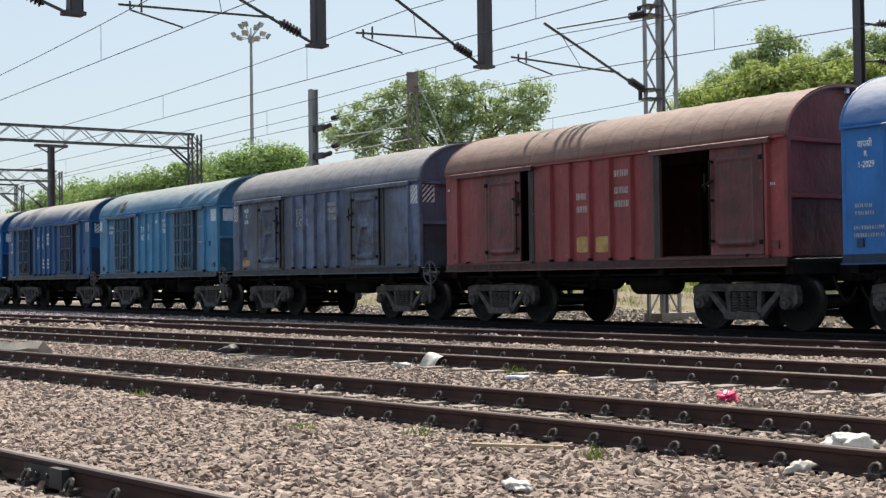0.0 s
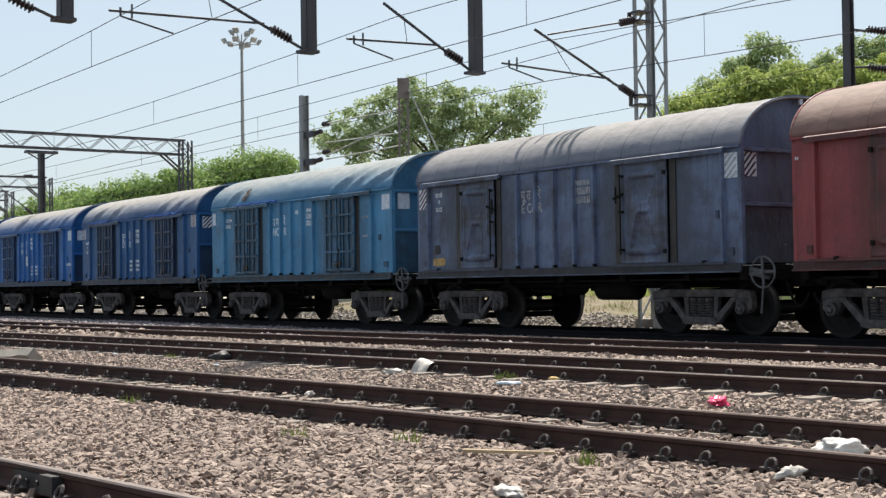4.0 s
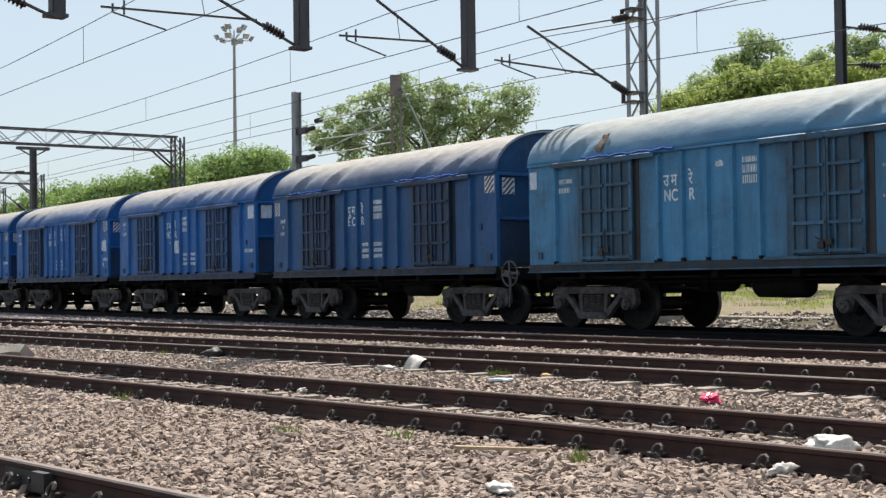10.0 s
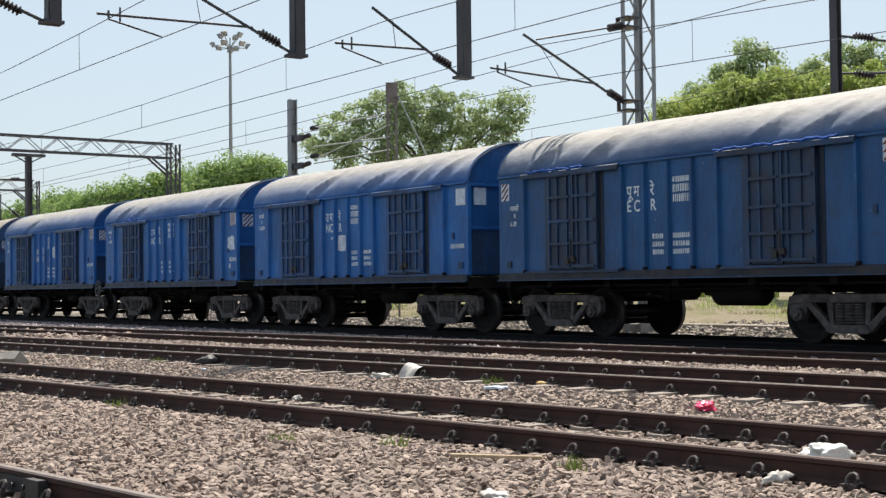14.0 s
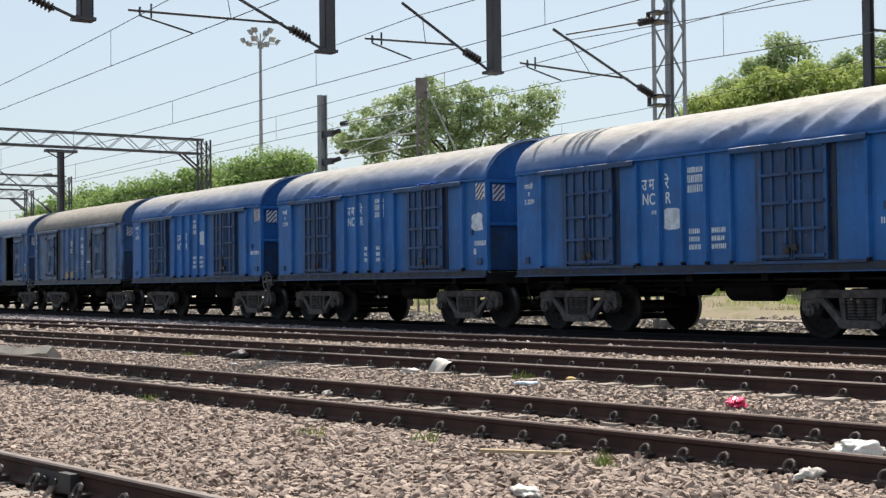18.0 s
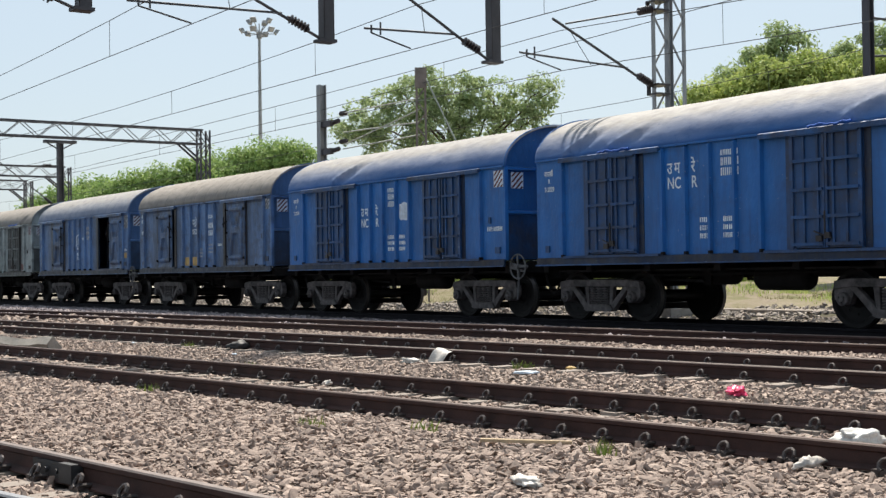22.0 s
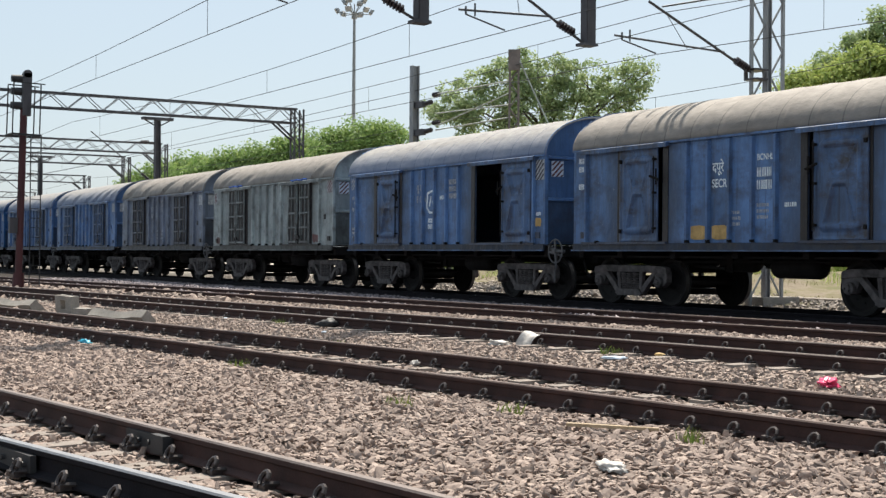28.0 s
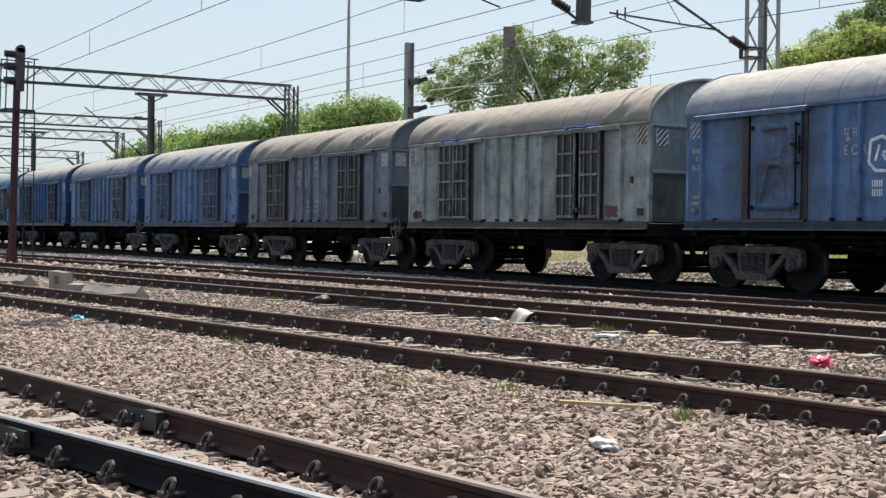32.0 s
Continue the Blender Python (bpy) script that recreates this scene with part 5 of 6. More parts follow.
cantilever(near_portal, (7.9, 5.82), (7.3, 6.02), (5.4, 6.75), ((6.9, 6.2), (4.6, 6.1), (4.75, 6.05)), (5.5, 5.75))
cantilever(near_portal, (12.9, 5.72), (12.42, 5.97), (10.35, 6.85), ((12.05, 6.14), (8.9, 6.06), (9.12, 5.98)), (10.15, 5.76))
cantilever(near_portal, (17.05, 5.62), (16.60, 5.90), (14.83, 6.85), ((16.2, 6.10), (13.93, 6.02), (14.10, 5.94)), (15.05, 5.70))
cantilever(near_portal, (22.0, 5.33), (21.65, 5.52), (18.87, 6.70), ((21.1, 5.76), (17.92, 5.86), (18.12, 5.78)), (19.08, 5.56))
stay = tube("stay_tube", near_portal, (PX, 19.25, 6.62), (PX, 22.0, 7.24), 0.02)
insulator(stay, (PX, 21.5, 7.12), (PX, 21.9, 7.22))
for z in (5.2, 7.2):
    bm = bmesh.new()
    box(bm, PX - 0.2, PX + 0.2, 21.9, 22.3, z - 0.02, z + 0.02)
    box(bm, PX - 0.2, PX + 0.2, 21.9, 22.3, z + 0.2, z + 0.24)
    box(bm, PX - 0.2, PX - 0.16, 21.9, 22.0, z, z + 0.22)
    part("bracket", bm, M_INSUL, near_portal, "rusty mast bracket")

portal(-57.0, 2.0, 25.6, 7.15, 7.80, "dark lattice overhead line portal across the yard")
portal(-77.5, 2.0, 26.0, 7.0, 7.6, "dark lattice overhead line portal across the yard")
portal(-88.0, 0.0, 27.0, 6.9, 7.5, "dark lattice overhead line portal across the yard")
portal(-112.0, -2.0, 31.0, 6.9, 7.5, "distant lattice overhead line portal")
portal(-150.0, -6.0, 36.0, 7.0, 7.6, "distant lattice overhead line portal")
portal(-190.0, -8.0, 40.0, 7.2, 7.8, "distant lattice overhead line portal")


def t_mast(x, y, z):
    m = thing("line_mast", "dark steel line mast with a T-shaped head", "line mast", "line masts")
    bm = bmesh.new()
    for s in (-1, 1):
        box(bm, x - 0.16, x + 0.16, y + s * 0.13 - 0.015, y + s * 0.13 + 0.015, -0.1, z)
    box(bm, x - 0.012, x + 0.012, y - 0.13, y + 0.13, -0.1, z)
    part("mast", bm, M_MAST, m)
    bm = bmesh.new()
    box(bm, x - 0.2, x + 0.2, y - 0.85, y + 0.85, z, z + 0.14)
    for s in (-1, 1):
        bar(bm, (x, y + s * 0.7, z), (x, y + s * 0.15, z - 0.3), 0.06, 0.06)
    part("head_beam", bm, M_MAST, m)
    a = tube("arm", m, (x, y, z - 1.2), (x, y - 1.6, z - 1.25), 0.03)
    insulator(a, (x, y - 0.5, z - 1.2), (x, y - 0.9, z - 1.22))
    b = tube("bracket_tube", m, (x, y - 0.2, z - 3.4), (x, y - 3.6, z - 0.8), 0.03)
    insulator(b, (x, y - 0.5, z - 3.2), (x, y - 0.85, z - 2.92))
    return m


t_mast(-69.5, 23.1, 8.2)
t_mast(-98.0, 23.8, 7.9)
t_mast(-125.0, 24.5, 7.9)

# plain mast and lattice mast beyond the train, with anchor wires between them
m1 = thing("line_mast", "dark grey steel anchor mast with black insulators", "line mast", "line masts")
bm = bmesh.new()
for s in (-1, 1):
    box(bm, -46.3 - 0.14, -46.3 + 0.14, 26 + s * 0.13 - 0.02, 26 + s * 0.13 + 0.02, 0, 8.6)
box(bm, -46.32, -46.28, 25.87, 26.13, 0, 8.6)
part("mast", bm, M_GALV, m1)
for z in (5.9, 7.0):
    bm = bmesh.new()
    box(bm, -46.2, -45.5, 25.92, 26.08, z - 0.12, z + 0.12)
    br = part("bracket", bm, M_MAST, m1)
    insulator(br, (-45.4, 26, z), (-44.9, 26, z + 0.04))
    insulator(br, (-44.9, 26.05, z + 0.3), (-44.4, 26.05, z + 0.3))
m2 = thing("lattice_mast", "brown lattice mast with battened sides and a stay wire", "line mast", "line masts")
for s in (-1, 1):
    bm = bmesh.new()
    v = box(bm, -0.038, 0.038, -0.06, 0.06, 0, 8.3)
    for p in v:
        p.co.x += s * (0.19 if p.co.z < 1 else 0.15)
    part("leg", bm, M_OXIDE, m2, at=pose(-39.1, 26, 0, 0, 0, 56))
bm = bmesh.new()
for i in range(16):
    z = 0.3 + 0.46 * i
    s = 1 if i % 2 else -1
    bar(bm, (-0.16 * s, 0, z), (0.16 * s, 0, z + 0.42), 0.05, 0.05)
tagged(part("lacing", bm, M_OXIDE, m2, at=pose(-39.1, 26, 0, 0, 0, 56)), kind="stuff")
bm = bmesh.new()
box(bm, -0.21, 0.21, -0.10, 0.10, 7.6, 8.32)
part("head_plate", bm, M_OXIDE, m2, at=pose(-39.1, 26, 0, 0, 0, 56))
rm = thing("line_mast", "dark steel line mast with ribbed insulators", "line mast", "line masts")
bm = bmesh.new()
for s in (-1, 1):
    box(bm, -20.08, -19.88, 26 + s * 0.085 - 0.012, 26 + s * 0.085 + 0.012, 0, 9)
box(bm, -19.99, -19.97, 25.915, 26.085, 0, 9)
part("mast", bm, M_MAST, rm)
for z in (6.0, 6.9):
    a = tube("arm", rm, (-19.9, 26.1, z), (-19.2, 27.0, z - 0.15 if z > 6.5 else z), 0.03)
    insulator(a, (-19.7, 26.3, z), (-19.4, 26.7, z - 0.08))


def wire(name, owner, pts, r, mat=M_WIRE):
    """One continuous thin tube through the points."""
    pts = [Vector(p) for p in pts]
    bm = bmesh.new()
    rings = []
    for i, p in enumerate(pts):
        d = (pts[min(i + 1, len(pts) - 1)] - pts[max(i - 1, 0)]).normalized()
        u = d.orthogonal().normalized()
        v = d.cross(u)
        rings.append([bm.verts.new(p + r * (u * math.cos(a) + v * math.sin(a))) for a in (0, 1.2566, 2.5133, 3.7699, 5.0265)])
    for a, b in zip(rings, rings[1:]):
        for i in range(5):
            j = (i + 1) % 5
            bm.faces.new((a[i], a[j], b[j], b[i]))
    return part(name, bm, mat, owner)


def catenary(label, y, zc, zm, sag, supports, drop=8.5, veer=0.0):
    """Contact wire, sagging messenger wire and droppers over one track; past the near portal it may veer sideways."""
    t = thing("overhead_line", label, "overhead line", "overhead lines")
    def yy(x):
        return y + veer * max(0.0, x - PX)
    cpts, mpts, drops = [], [], []
    for a, b in zip(supports, supports[1:]):
        n = 8
        for i in range(n + (b == supports[-1])):
            u = i / n
            x = a + (b - a) * u
            mpts.append((x, yy(x), zm - sag * 4 * u * (1 - u)))
            cpts.append((x, yy(x), zc))
        k = max(2, int(abs(b - a) / drop))
        for i in range(k):
            u = (i + 0.5) / k
            x = a + (b - a) * u
            drops.append(((x, yy(x), zm - sag * 4 * u * (1 - u)), (x, yy(x), zc)))
    wire("contact_wire", t, cpts, 0.009)
    wire("messenger_wire", t, mpts, 0.009)
    for a, b in drops:
        wire("dropper", t, [a, b], 0.006)
    return t


SUP = [-190, -150, -112, -88, -57, -23, 20]
catenary("thin copper contact and messenger wires with droppers", 10.15, 5.74, 6.62, 0.26, SUP)
catenary("thin copper contact and messenger wires with droppers", 15.15, 5.70, 6.60, 0.26, SUP)
catenary("thin copper contact and messenger wires with droppers", 19.10, 5.54, 6.45, 0.2, [-190, -150, -112, -69.5, -23, 20], veer=0.155)
catenary("thin copper wires beyond the goods train", 27.5, 5.52, 6.55, 0.4, [-150, -98, -46.3, -20, 20])
fw = thing("feeder_wire", "slack grey feeder and anchor wires between masts", "wire", "overhead lines")
wire("strand", fw, [(-190, 26, 7.3), (-98, 26, 7.2), (-46.3, 26, 7.6), (-20, 26, 8.2), (20, 27, 8.4)], 0.012)
for z, z2 in ((7.3, 7.25), (6.05, 6.85), (5.9, 5.95), (6.55, 6.4)):
    bm = bmesh.new()
    rod(bm, (-44.6, 26, z), (-39.2, 26, z2), 0.026, 6)
    part("anchor_wire", bm, M_STAY, fw, "pale taut anchor wire")
bm = bmesh.new()
rod(bm, (-38.9, 26.1, 7.9), (-35.6, 27.6, 1.0), 0.03, 6)
part("stay_wire", bm, M_STAY, m2, "pale stay wire")

# floodlight tower
hm = thing("floodlight_tower", "tall grey floodlight tower with a crown of lamps", "light tower")
HX, HY, HZ = -111.0, 55.8, 23.6
bm = bmesh.new()
rod(bm, (HX, HY, 0.1), (HX, HY, HZ - 0.3), 0.26, 12, 0.12)
part("pole", bm, M_GALV, hm)
bm = bmesh.new()
rod(bm, (HX, HY, HZ - 0.5), (HX, HY, HZ + 0.1), 0.26, 12)
rod(bm, (HX, HY, HZ + 0.1), (HX, HY, HZ + 0.9), 0.06, 6)
part("head_drum", bm, M_GALV, hm)
LAMP = bmesh.new()
for q in box(LAMP, -0.30, 0.30, -0.16, 0.16, -0.26, 0.26):
    if q.co.y > 0:
        q.co.x *= 0.6
        q.co.z *= 0.6
LAMP = mesh_of("floodlight", LAMP, M_GALV)
for i in range(10):
    low = i < 6
    a = 2 * math.pi * i / 6 + 0.25 if low else 2 * math.pi * i / 4 + 0.6
    c = Vector((HX + (1.6 if low else 1.0) * math.cos(a), HY + (1.6 if low else 1.0) * math.sin(a), HZ + (0.0 if low else 0.95)))
    arm = part("arm", bar_between("arm", M_GALV, (HX, HY, HZ - 0.1), tuple(c), 0.06, 0.06), None, hm)
    part("floodlight", LAMP, None, arm, "grey floodlight", at=Matrix.Translation(c + Vector((0, 0, 0.2))) @ pose(0, 0, 0, 35, 0, math.degrees(a) + 90))

# colour light signal
SX, SY = -43.0, 9.78
sg = thing("railway_signal", "red-brown signal post with a black lamp head and ladder", "signal")
bm = bmesh.new()
rod(bm, (SX, SY, -0.35), (SX, SY, 5.6), 0.115, 14)
rod(bm, (SX, SY, -0.35), (SX, SY, 0.35), 0.20, 14, 0.17)
part("post", bm, M_SIGNAL, sg)
bm = bmesh.new()
box(bm, SX - 0.13, SX + 0.13, SY - 0.06, SY + 0.20, 5.35, 6.70)
rod(bm, (SX - 0.13, SY + 0.07, 6.68), (SX + 0.13, SY + 0.07, 6.68), 0.13, 14)
head = part("lamp_head", bm, M_MAST, sg, "black three-lamp signal head")
for z in (5.65, 6.1, 6.5):
    bm = bmesh.new()
    rod(bm, (SX + 0.05, SY - 0.10, z), (SX + 0.05, SY - 0.42, z), 0.13, 14, 0.11)
    part("hood", bm, M_BLACK, head)
bm = bmesh.new()
for xa in (-0.4, 0.4):
    for ya in (-0.42, 0.42):
        bar(bm, (SX + xa, SY + ya, 4.72), (SX + xa, SY + ya, 6.35), 0.035, 0.035)
    bar(bm, (SX + xa, SY - 0.42, 6.35), (SX + xa, SY + 0.55, 6.35), 0.035, 0.035)
    bar(bm, (SX + xa, SY - 0.42, 4.72), (SX + xa, SY + 0.42, 4.72), 0.09, 0.06)
for ya in (-0.42, 0.0, 0.42):
    bar(bm, (SX - 0.4, SY + ya, 4.72), (SX + 0.4, SY + ya, 4.72), 0.12, 0.04)
tagged(part("platform_cage", bm, M_BLACK, sg), kind="stuff")
bm = bmesh.new()
for s in (0.30, 0.62):
    bar(bm, (SX + 0.2, SY + s, -0.3), (SX + 0.2, SY + s - 0.1, 4.75), 0.03, 0.03)
for i in range(16):
    z = 0.0 + 0.3 * i
    bar(bm, (SX + 0.2, SY + 0.30 - 0.02 * i / 3, z), (SX + 0.2, SY + 0.62 - 0.02 * i / 3, z), 0.02, 0.02)
part("ladder", bm, M_BLACK, sg)
bm = bmesh.new()
box(bm, SX - 0.12, SX + 0.12, SY - 0.34, SY - 0.1, 1.6, 2.1)
part("relay_box", bm, M_MAST, sg)
# the post leans a little
sg.matrix_world = pose(SX, SY, -0.35, -1.3) @ pose(-SX, -SY, 0.35)


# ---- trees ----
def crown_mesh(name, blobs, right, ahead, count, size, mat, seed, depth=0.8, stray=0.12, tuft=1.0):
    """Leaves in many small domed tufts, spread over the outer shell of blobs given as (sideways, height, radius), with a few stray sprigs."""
    rng = np.random.default_rng(seed)
    wts = np.array([b[2] ** 2 for b in blobs], float)
    per = rng.multinomial(count, wts / wts.sum())
    cen, nrms = [], []
    for (u, z, r), n in zip(blobs, per):
        k = max(14, int(n / (75 * tuft)))
        d = rng.normal(size=(k, 3))
        d /= np.linalg.norm(d, axis=1)[:, None]
        rad = r * np.where(rng.uniform(size=(k, 1)) < stray, rng.uniform(1.05, 1.30, (k, 1)), rng.uniform(0.55, 1.08, (k, 1)))
        # depth flattens the crown along the camera's line of sight
        c = d * rad * np.array([1, depth, 0.9])
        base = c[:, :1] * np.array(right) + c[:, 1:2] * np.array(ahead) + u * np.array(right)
        base[:, 2] += c[:, 2] + z
        puff = size * tuft * rng.uniform(2.6, 6.2, k)
        idx = rng.integers(0, k, n)
        e = rng.normal(size=(n, 3))
        e[:, 2] = np.abs(e[:, 2]) * 1.1 - 0.45
        e /= np.linalg.norm(e, axis=1)[:, None]
        cen.append(base[idx] + e * (puff[idx] * rng.uniform(0.55, 1.05, n))[:, None] * np.array([1.1, 1.1, 0.95]))
        nrms.append(e)
    c, nrm = np.concatenate(cen), np.concatenate(nrms)
    n = len(c)
    nrm = nrm + rng.normal(size=(n, 3)) * 0.55 + np.array([0, 0, 0.35])
    nrm /= np.linalg.norm(nrm, axis=1)[:, None]
    t = np.cross(nrm, rng.normal(size=(n, 3)))
    t /= np.linalg.norm(t, axis=1)[:, None]
    b = np.cross(nrm, t)
    s = size * rng.uniform(0.6, 1.3, (n, 1))
    fold = nrm * s * 0.22
    v = np.stack([c - t * s, c - b * s * 0.5 + fold, c + t * s, c + b * s * 0.5 + fold], 1).reshape(-1, 3)
    me = bpy.data.meshes.new(name)
    me.vertices.add(4 * n)
    me.vertices.foreach_set("co", v.ravel())
    i = np.arange(n) * 4
    tri = np.stack([i, i + 1, i + 2, i, i + 2, i + 3], 1).ravel()
    me.loops.add(6 * n)
    me.loops.foreach_set("vertex_index", tri)
    me.polygons.add(2 * n)
    me.polygons.foreach_set("loop_start", np.arange(2 * n) * 3)
    me.polygons.foreach_set("use_smooth", [False] * len(me.polygons))
    me.update(calc_edges=True)
    me.materials.append(mat)
    return me


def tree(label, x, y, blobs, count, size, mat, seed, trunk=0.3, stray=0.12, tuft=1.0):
    # crown laid square to the camera at the origin, shaped for its view
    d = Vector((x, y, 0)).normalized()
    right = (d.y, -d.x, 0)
    g = ground_z(x, y)
    t = thing("tree", label, "tree", "trees beyond the tracks", m=pose(x, y, g))
    rnd = random.Random(seed)
    top = max(z for _, z, _ in blobs)
    bm = bmesh.new()
    p, r = Vector((0, 0, -0.2)), trunk
    for i in range(5):
        q = p + Vector((rnd.uniform(-0.2, 0.2), rnd.uniform(-0.2, 0.2), top * 0.11))
        rod(bm, p, q, r, 9, r * 0.86)
        p, r = q, r * 0.86
    part("trunk", bm, M_BARK, t, "brown rough trunk")
    for u, z, rad in blobs:
        bm = bmesh.new()
        e = Vector(right) * u + Vector((0, 0, z - g))
        a, rr = p.copy(), r * 0.7
        for i in range(4):
            b = p.lerp(e, (i + 1) / 4) + Vector((rnd.uniform(-0.2, 0.2), rnd.uniform(-0.2, 0.2), 0.25 * math.sin(math.pi * (i + 1) / 4)))
            rod(bm, a, b, rr, 6, rr * 0.7)
            a, rr = b, rr * 0.7
        for _ in range(5):
            b = a + Vector((rnd.uniform(-1, 1), rnd.uniform(-1, 1), rnd.uniform(-0.3, 1))) * rad * 0.7
            rod(bm, a, b, rr * 0.8, 5, rr * 0.3)
        part("limb", bm, M_BARK, t)
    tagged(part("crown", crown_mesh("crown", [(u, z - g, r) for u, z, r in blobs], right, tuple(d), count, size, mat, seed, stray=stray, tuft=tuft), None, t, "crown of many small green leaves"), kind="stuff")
    return t


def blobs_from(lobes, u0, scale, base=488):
    """Crown lobes (across, down, radius) in pixels, scaled to metres to fit the camera's view; base is the row of eye
    level.
    """
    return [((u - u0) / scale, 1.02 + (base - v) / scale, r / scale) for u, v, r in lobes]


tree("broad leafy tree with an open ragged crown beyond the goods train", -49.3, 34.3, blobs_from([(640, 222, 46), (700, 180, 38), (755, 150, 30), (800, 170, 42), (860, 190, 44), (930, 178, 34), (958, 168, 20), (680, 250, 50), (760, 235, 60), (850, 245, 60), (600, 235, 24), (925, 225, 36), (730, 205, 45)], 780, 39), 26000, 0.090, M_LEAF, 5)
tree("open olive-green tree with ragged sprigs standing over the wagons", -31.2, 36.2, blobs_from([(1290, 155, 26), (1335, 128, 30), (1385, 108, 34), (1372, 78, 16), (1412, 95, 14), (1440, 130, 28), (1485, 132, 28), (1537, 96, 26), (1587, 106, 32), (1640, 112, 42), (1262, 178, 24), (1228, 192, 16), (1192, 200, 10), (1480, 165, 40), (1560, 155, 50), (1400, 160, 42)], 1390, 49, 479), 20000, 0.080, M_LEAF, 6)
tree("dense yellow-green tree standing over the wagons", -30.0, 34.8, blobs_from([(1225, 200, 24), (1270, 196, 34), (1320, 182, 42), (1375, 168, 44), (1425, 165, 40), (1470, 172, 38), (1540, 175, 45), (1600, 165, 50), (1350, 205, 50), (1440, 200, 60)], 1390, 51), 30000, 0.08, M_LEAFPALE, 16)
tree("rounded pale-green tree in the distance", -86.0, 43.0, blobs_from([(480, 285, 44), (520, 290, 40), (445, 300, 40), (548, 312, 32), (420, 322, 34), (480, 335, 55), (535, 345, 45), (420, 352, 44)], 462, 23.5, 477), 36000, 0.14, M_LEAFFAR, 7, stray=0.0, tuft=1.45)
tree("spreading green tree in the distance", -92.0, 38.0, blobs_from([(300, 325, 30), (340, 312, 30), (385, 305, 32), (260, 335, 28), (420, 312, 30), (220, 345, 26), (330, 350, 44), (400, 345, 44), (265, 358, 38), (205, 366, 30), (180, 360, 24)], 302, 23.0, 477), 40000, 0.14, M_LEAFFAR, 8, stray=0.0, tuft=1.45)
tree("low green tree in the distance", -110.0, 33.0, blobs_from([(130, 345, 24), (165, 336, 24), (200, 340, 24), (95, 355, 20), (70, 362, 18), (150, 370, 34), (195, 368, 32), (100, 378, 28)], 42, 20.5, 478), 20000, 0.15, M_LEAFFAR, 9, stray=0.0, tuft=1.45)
for i, (tx, ty, th) in enumerate(((-150, 60, 9), (-210, 70, 12), (-135, 75, 10), (-120, 62, 9), (-70, 52, 7.5), (-60, 56, 7), (-18, 48, 8))):
    tree("bushy green tree along the yard's far edge", tx, ty, [(-2.5, th * 0.55, 2.4), (0, th * 0.72, 2.6), (2.6, th * 0.55, 2.3), (0.5, th * 0.4, 2.8)], 11000, 0.2, M_LEAFFAR if i % 2 else M_LEAFPALE, 20 + i)

# ---- beyond the train ----
kb = thing("concrete_beam", "long weathered tan concrete beam lying in the far cess", "concrete beam")
bm = bmesh.new()
box(bm, -24.3, -19.2, 24.15, 24.47, -0.2, 0.05)
bmesh.ops.bevel(bm, geom=bm.edges[:], offset=0.02, segments=1, affect="EDGES")
part("beam", bm, M_PALECONC, kb)
blk = thing("concrete_block", "weathered concrete foundation block with a pipe stub", "concrete block")
bm = bmesh.new()
box(bm, -17.6, -16.6, 25.2, 26.0, -0.2, 0.55)
bmesh.ops.bevel(bm, geom=bm.edges[:], offset=0.03, segments=1, affect="EDGES")
part("block", bm, M_OLDCONC, blk)
bm = bmesh.new()
rod(bm, (-16.2, 25.0, -0.2), (-16.2, 25.0, 0.8), 0.16, 12)
part("pipe_stub", bm, M_GALV, blk)


def grass(label, spots, count, h, seed, mat=M_GRASS):
    rng = np.random.default_rng(seed)
    verts, faces = [], []
    for x, y, r in spots:
        for _ in range(count):
            a, d = rng.uniform(0, 6.28), r * math.sqrt(rng.uniform())
            px, py = x + d * math.cos(a) * 1.6, y + d * math.sin(a)
            z = ground_z(px, py)
            hh, b = h * rng.uniform(0.5, 1.2), rng.uniform(0, 6.28)
            c, s = math.cos(b) * 0.02 * (h / 0.3), math.sin(b) * 0.02 * (h / 0.3)
            lx, ly = rng.uniform(-0.4, 0.4, 2) * hh
            n = len(verts)
            verts += [(px - c, py - s, z), (px + c, py + s, z), (px + lx * 0.4, py + ly * 0.4, z + hh * 0.6), (px + lx, py + ly, z + hh)]
            faces += [(n, n + 1, n + 2), (n + 1, n + 3, n + 2)]
    me = bpy.data.meshes.new("grass")
    me.from_pydata(verts, [], faces)
    me.materials.append(mat)
    return thing("grass", label, "grass", kind="stuff", data=me)


grass("fresh green grass on the bank beyond the train", [(-50, 31, 2.5), (-55, 34, 3), (-60, 37, 3), (-46, 36, 3), (-66, 42, 4), (-33, 35, 2)], 1500, 0.38, 3)
rnd = random.Random(12)
grass("dry straw-coloured grass tufts over the earth bank", [(rnd.uniform(-46, -23), rnd.uniform(25.6, 31.5), rnd.uniform(0.25, 0.7)) for _ in range(120)], 50, 0.12, 13, M_STRAW)
grass("low green shrubs along the top of the earth bank", [(rnd.uniform(-46, -20), rnd.uniform(27.5, 32.5), rnd.uniform(0.25, 0.6)) for _ in range(55)], 90, 0.20, 14, M_LEAFPALE)
grass("sparse yellow-green weeds in the ballast", [(-13.6, 10.6, 0.16), (-14.9, 6.0, 0.12), (-10.4, 5.7, 0.12), (-9.5, 6.3, 0.1), (-17.5, 8.6, 0.1), (-22.0, 9.6, 0.15), (-7.4, 6.5, 0.08)], 40, 0.12, 4)

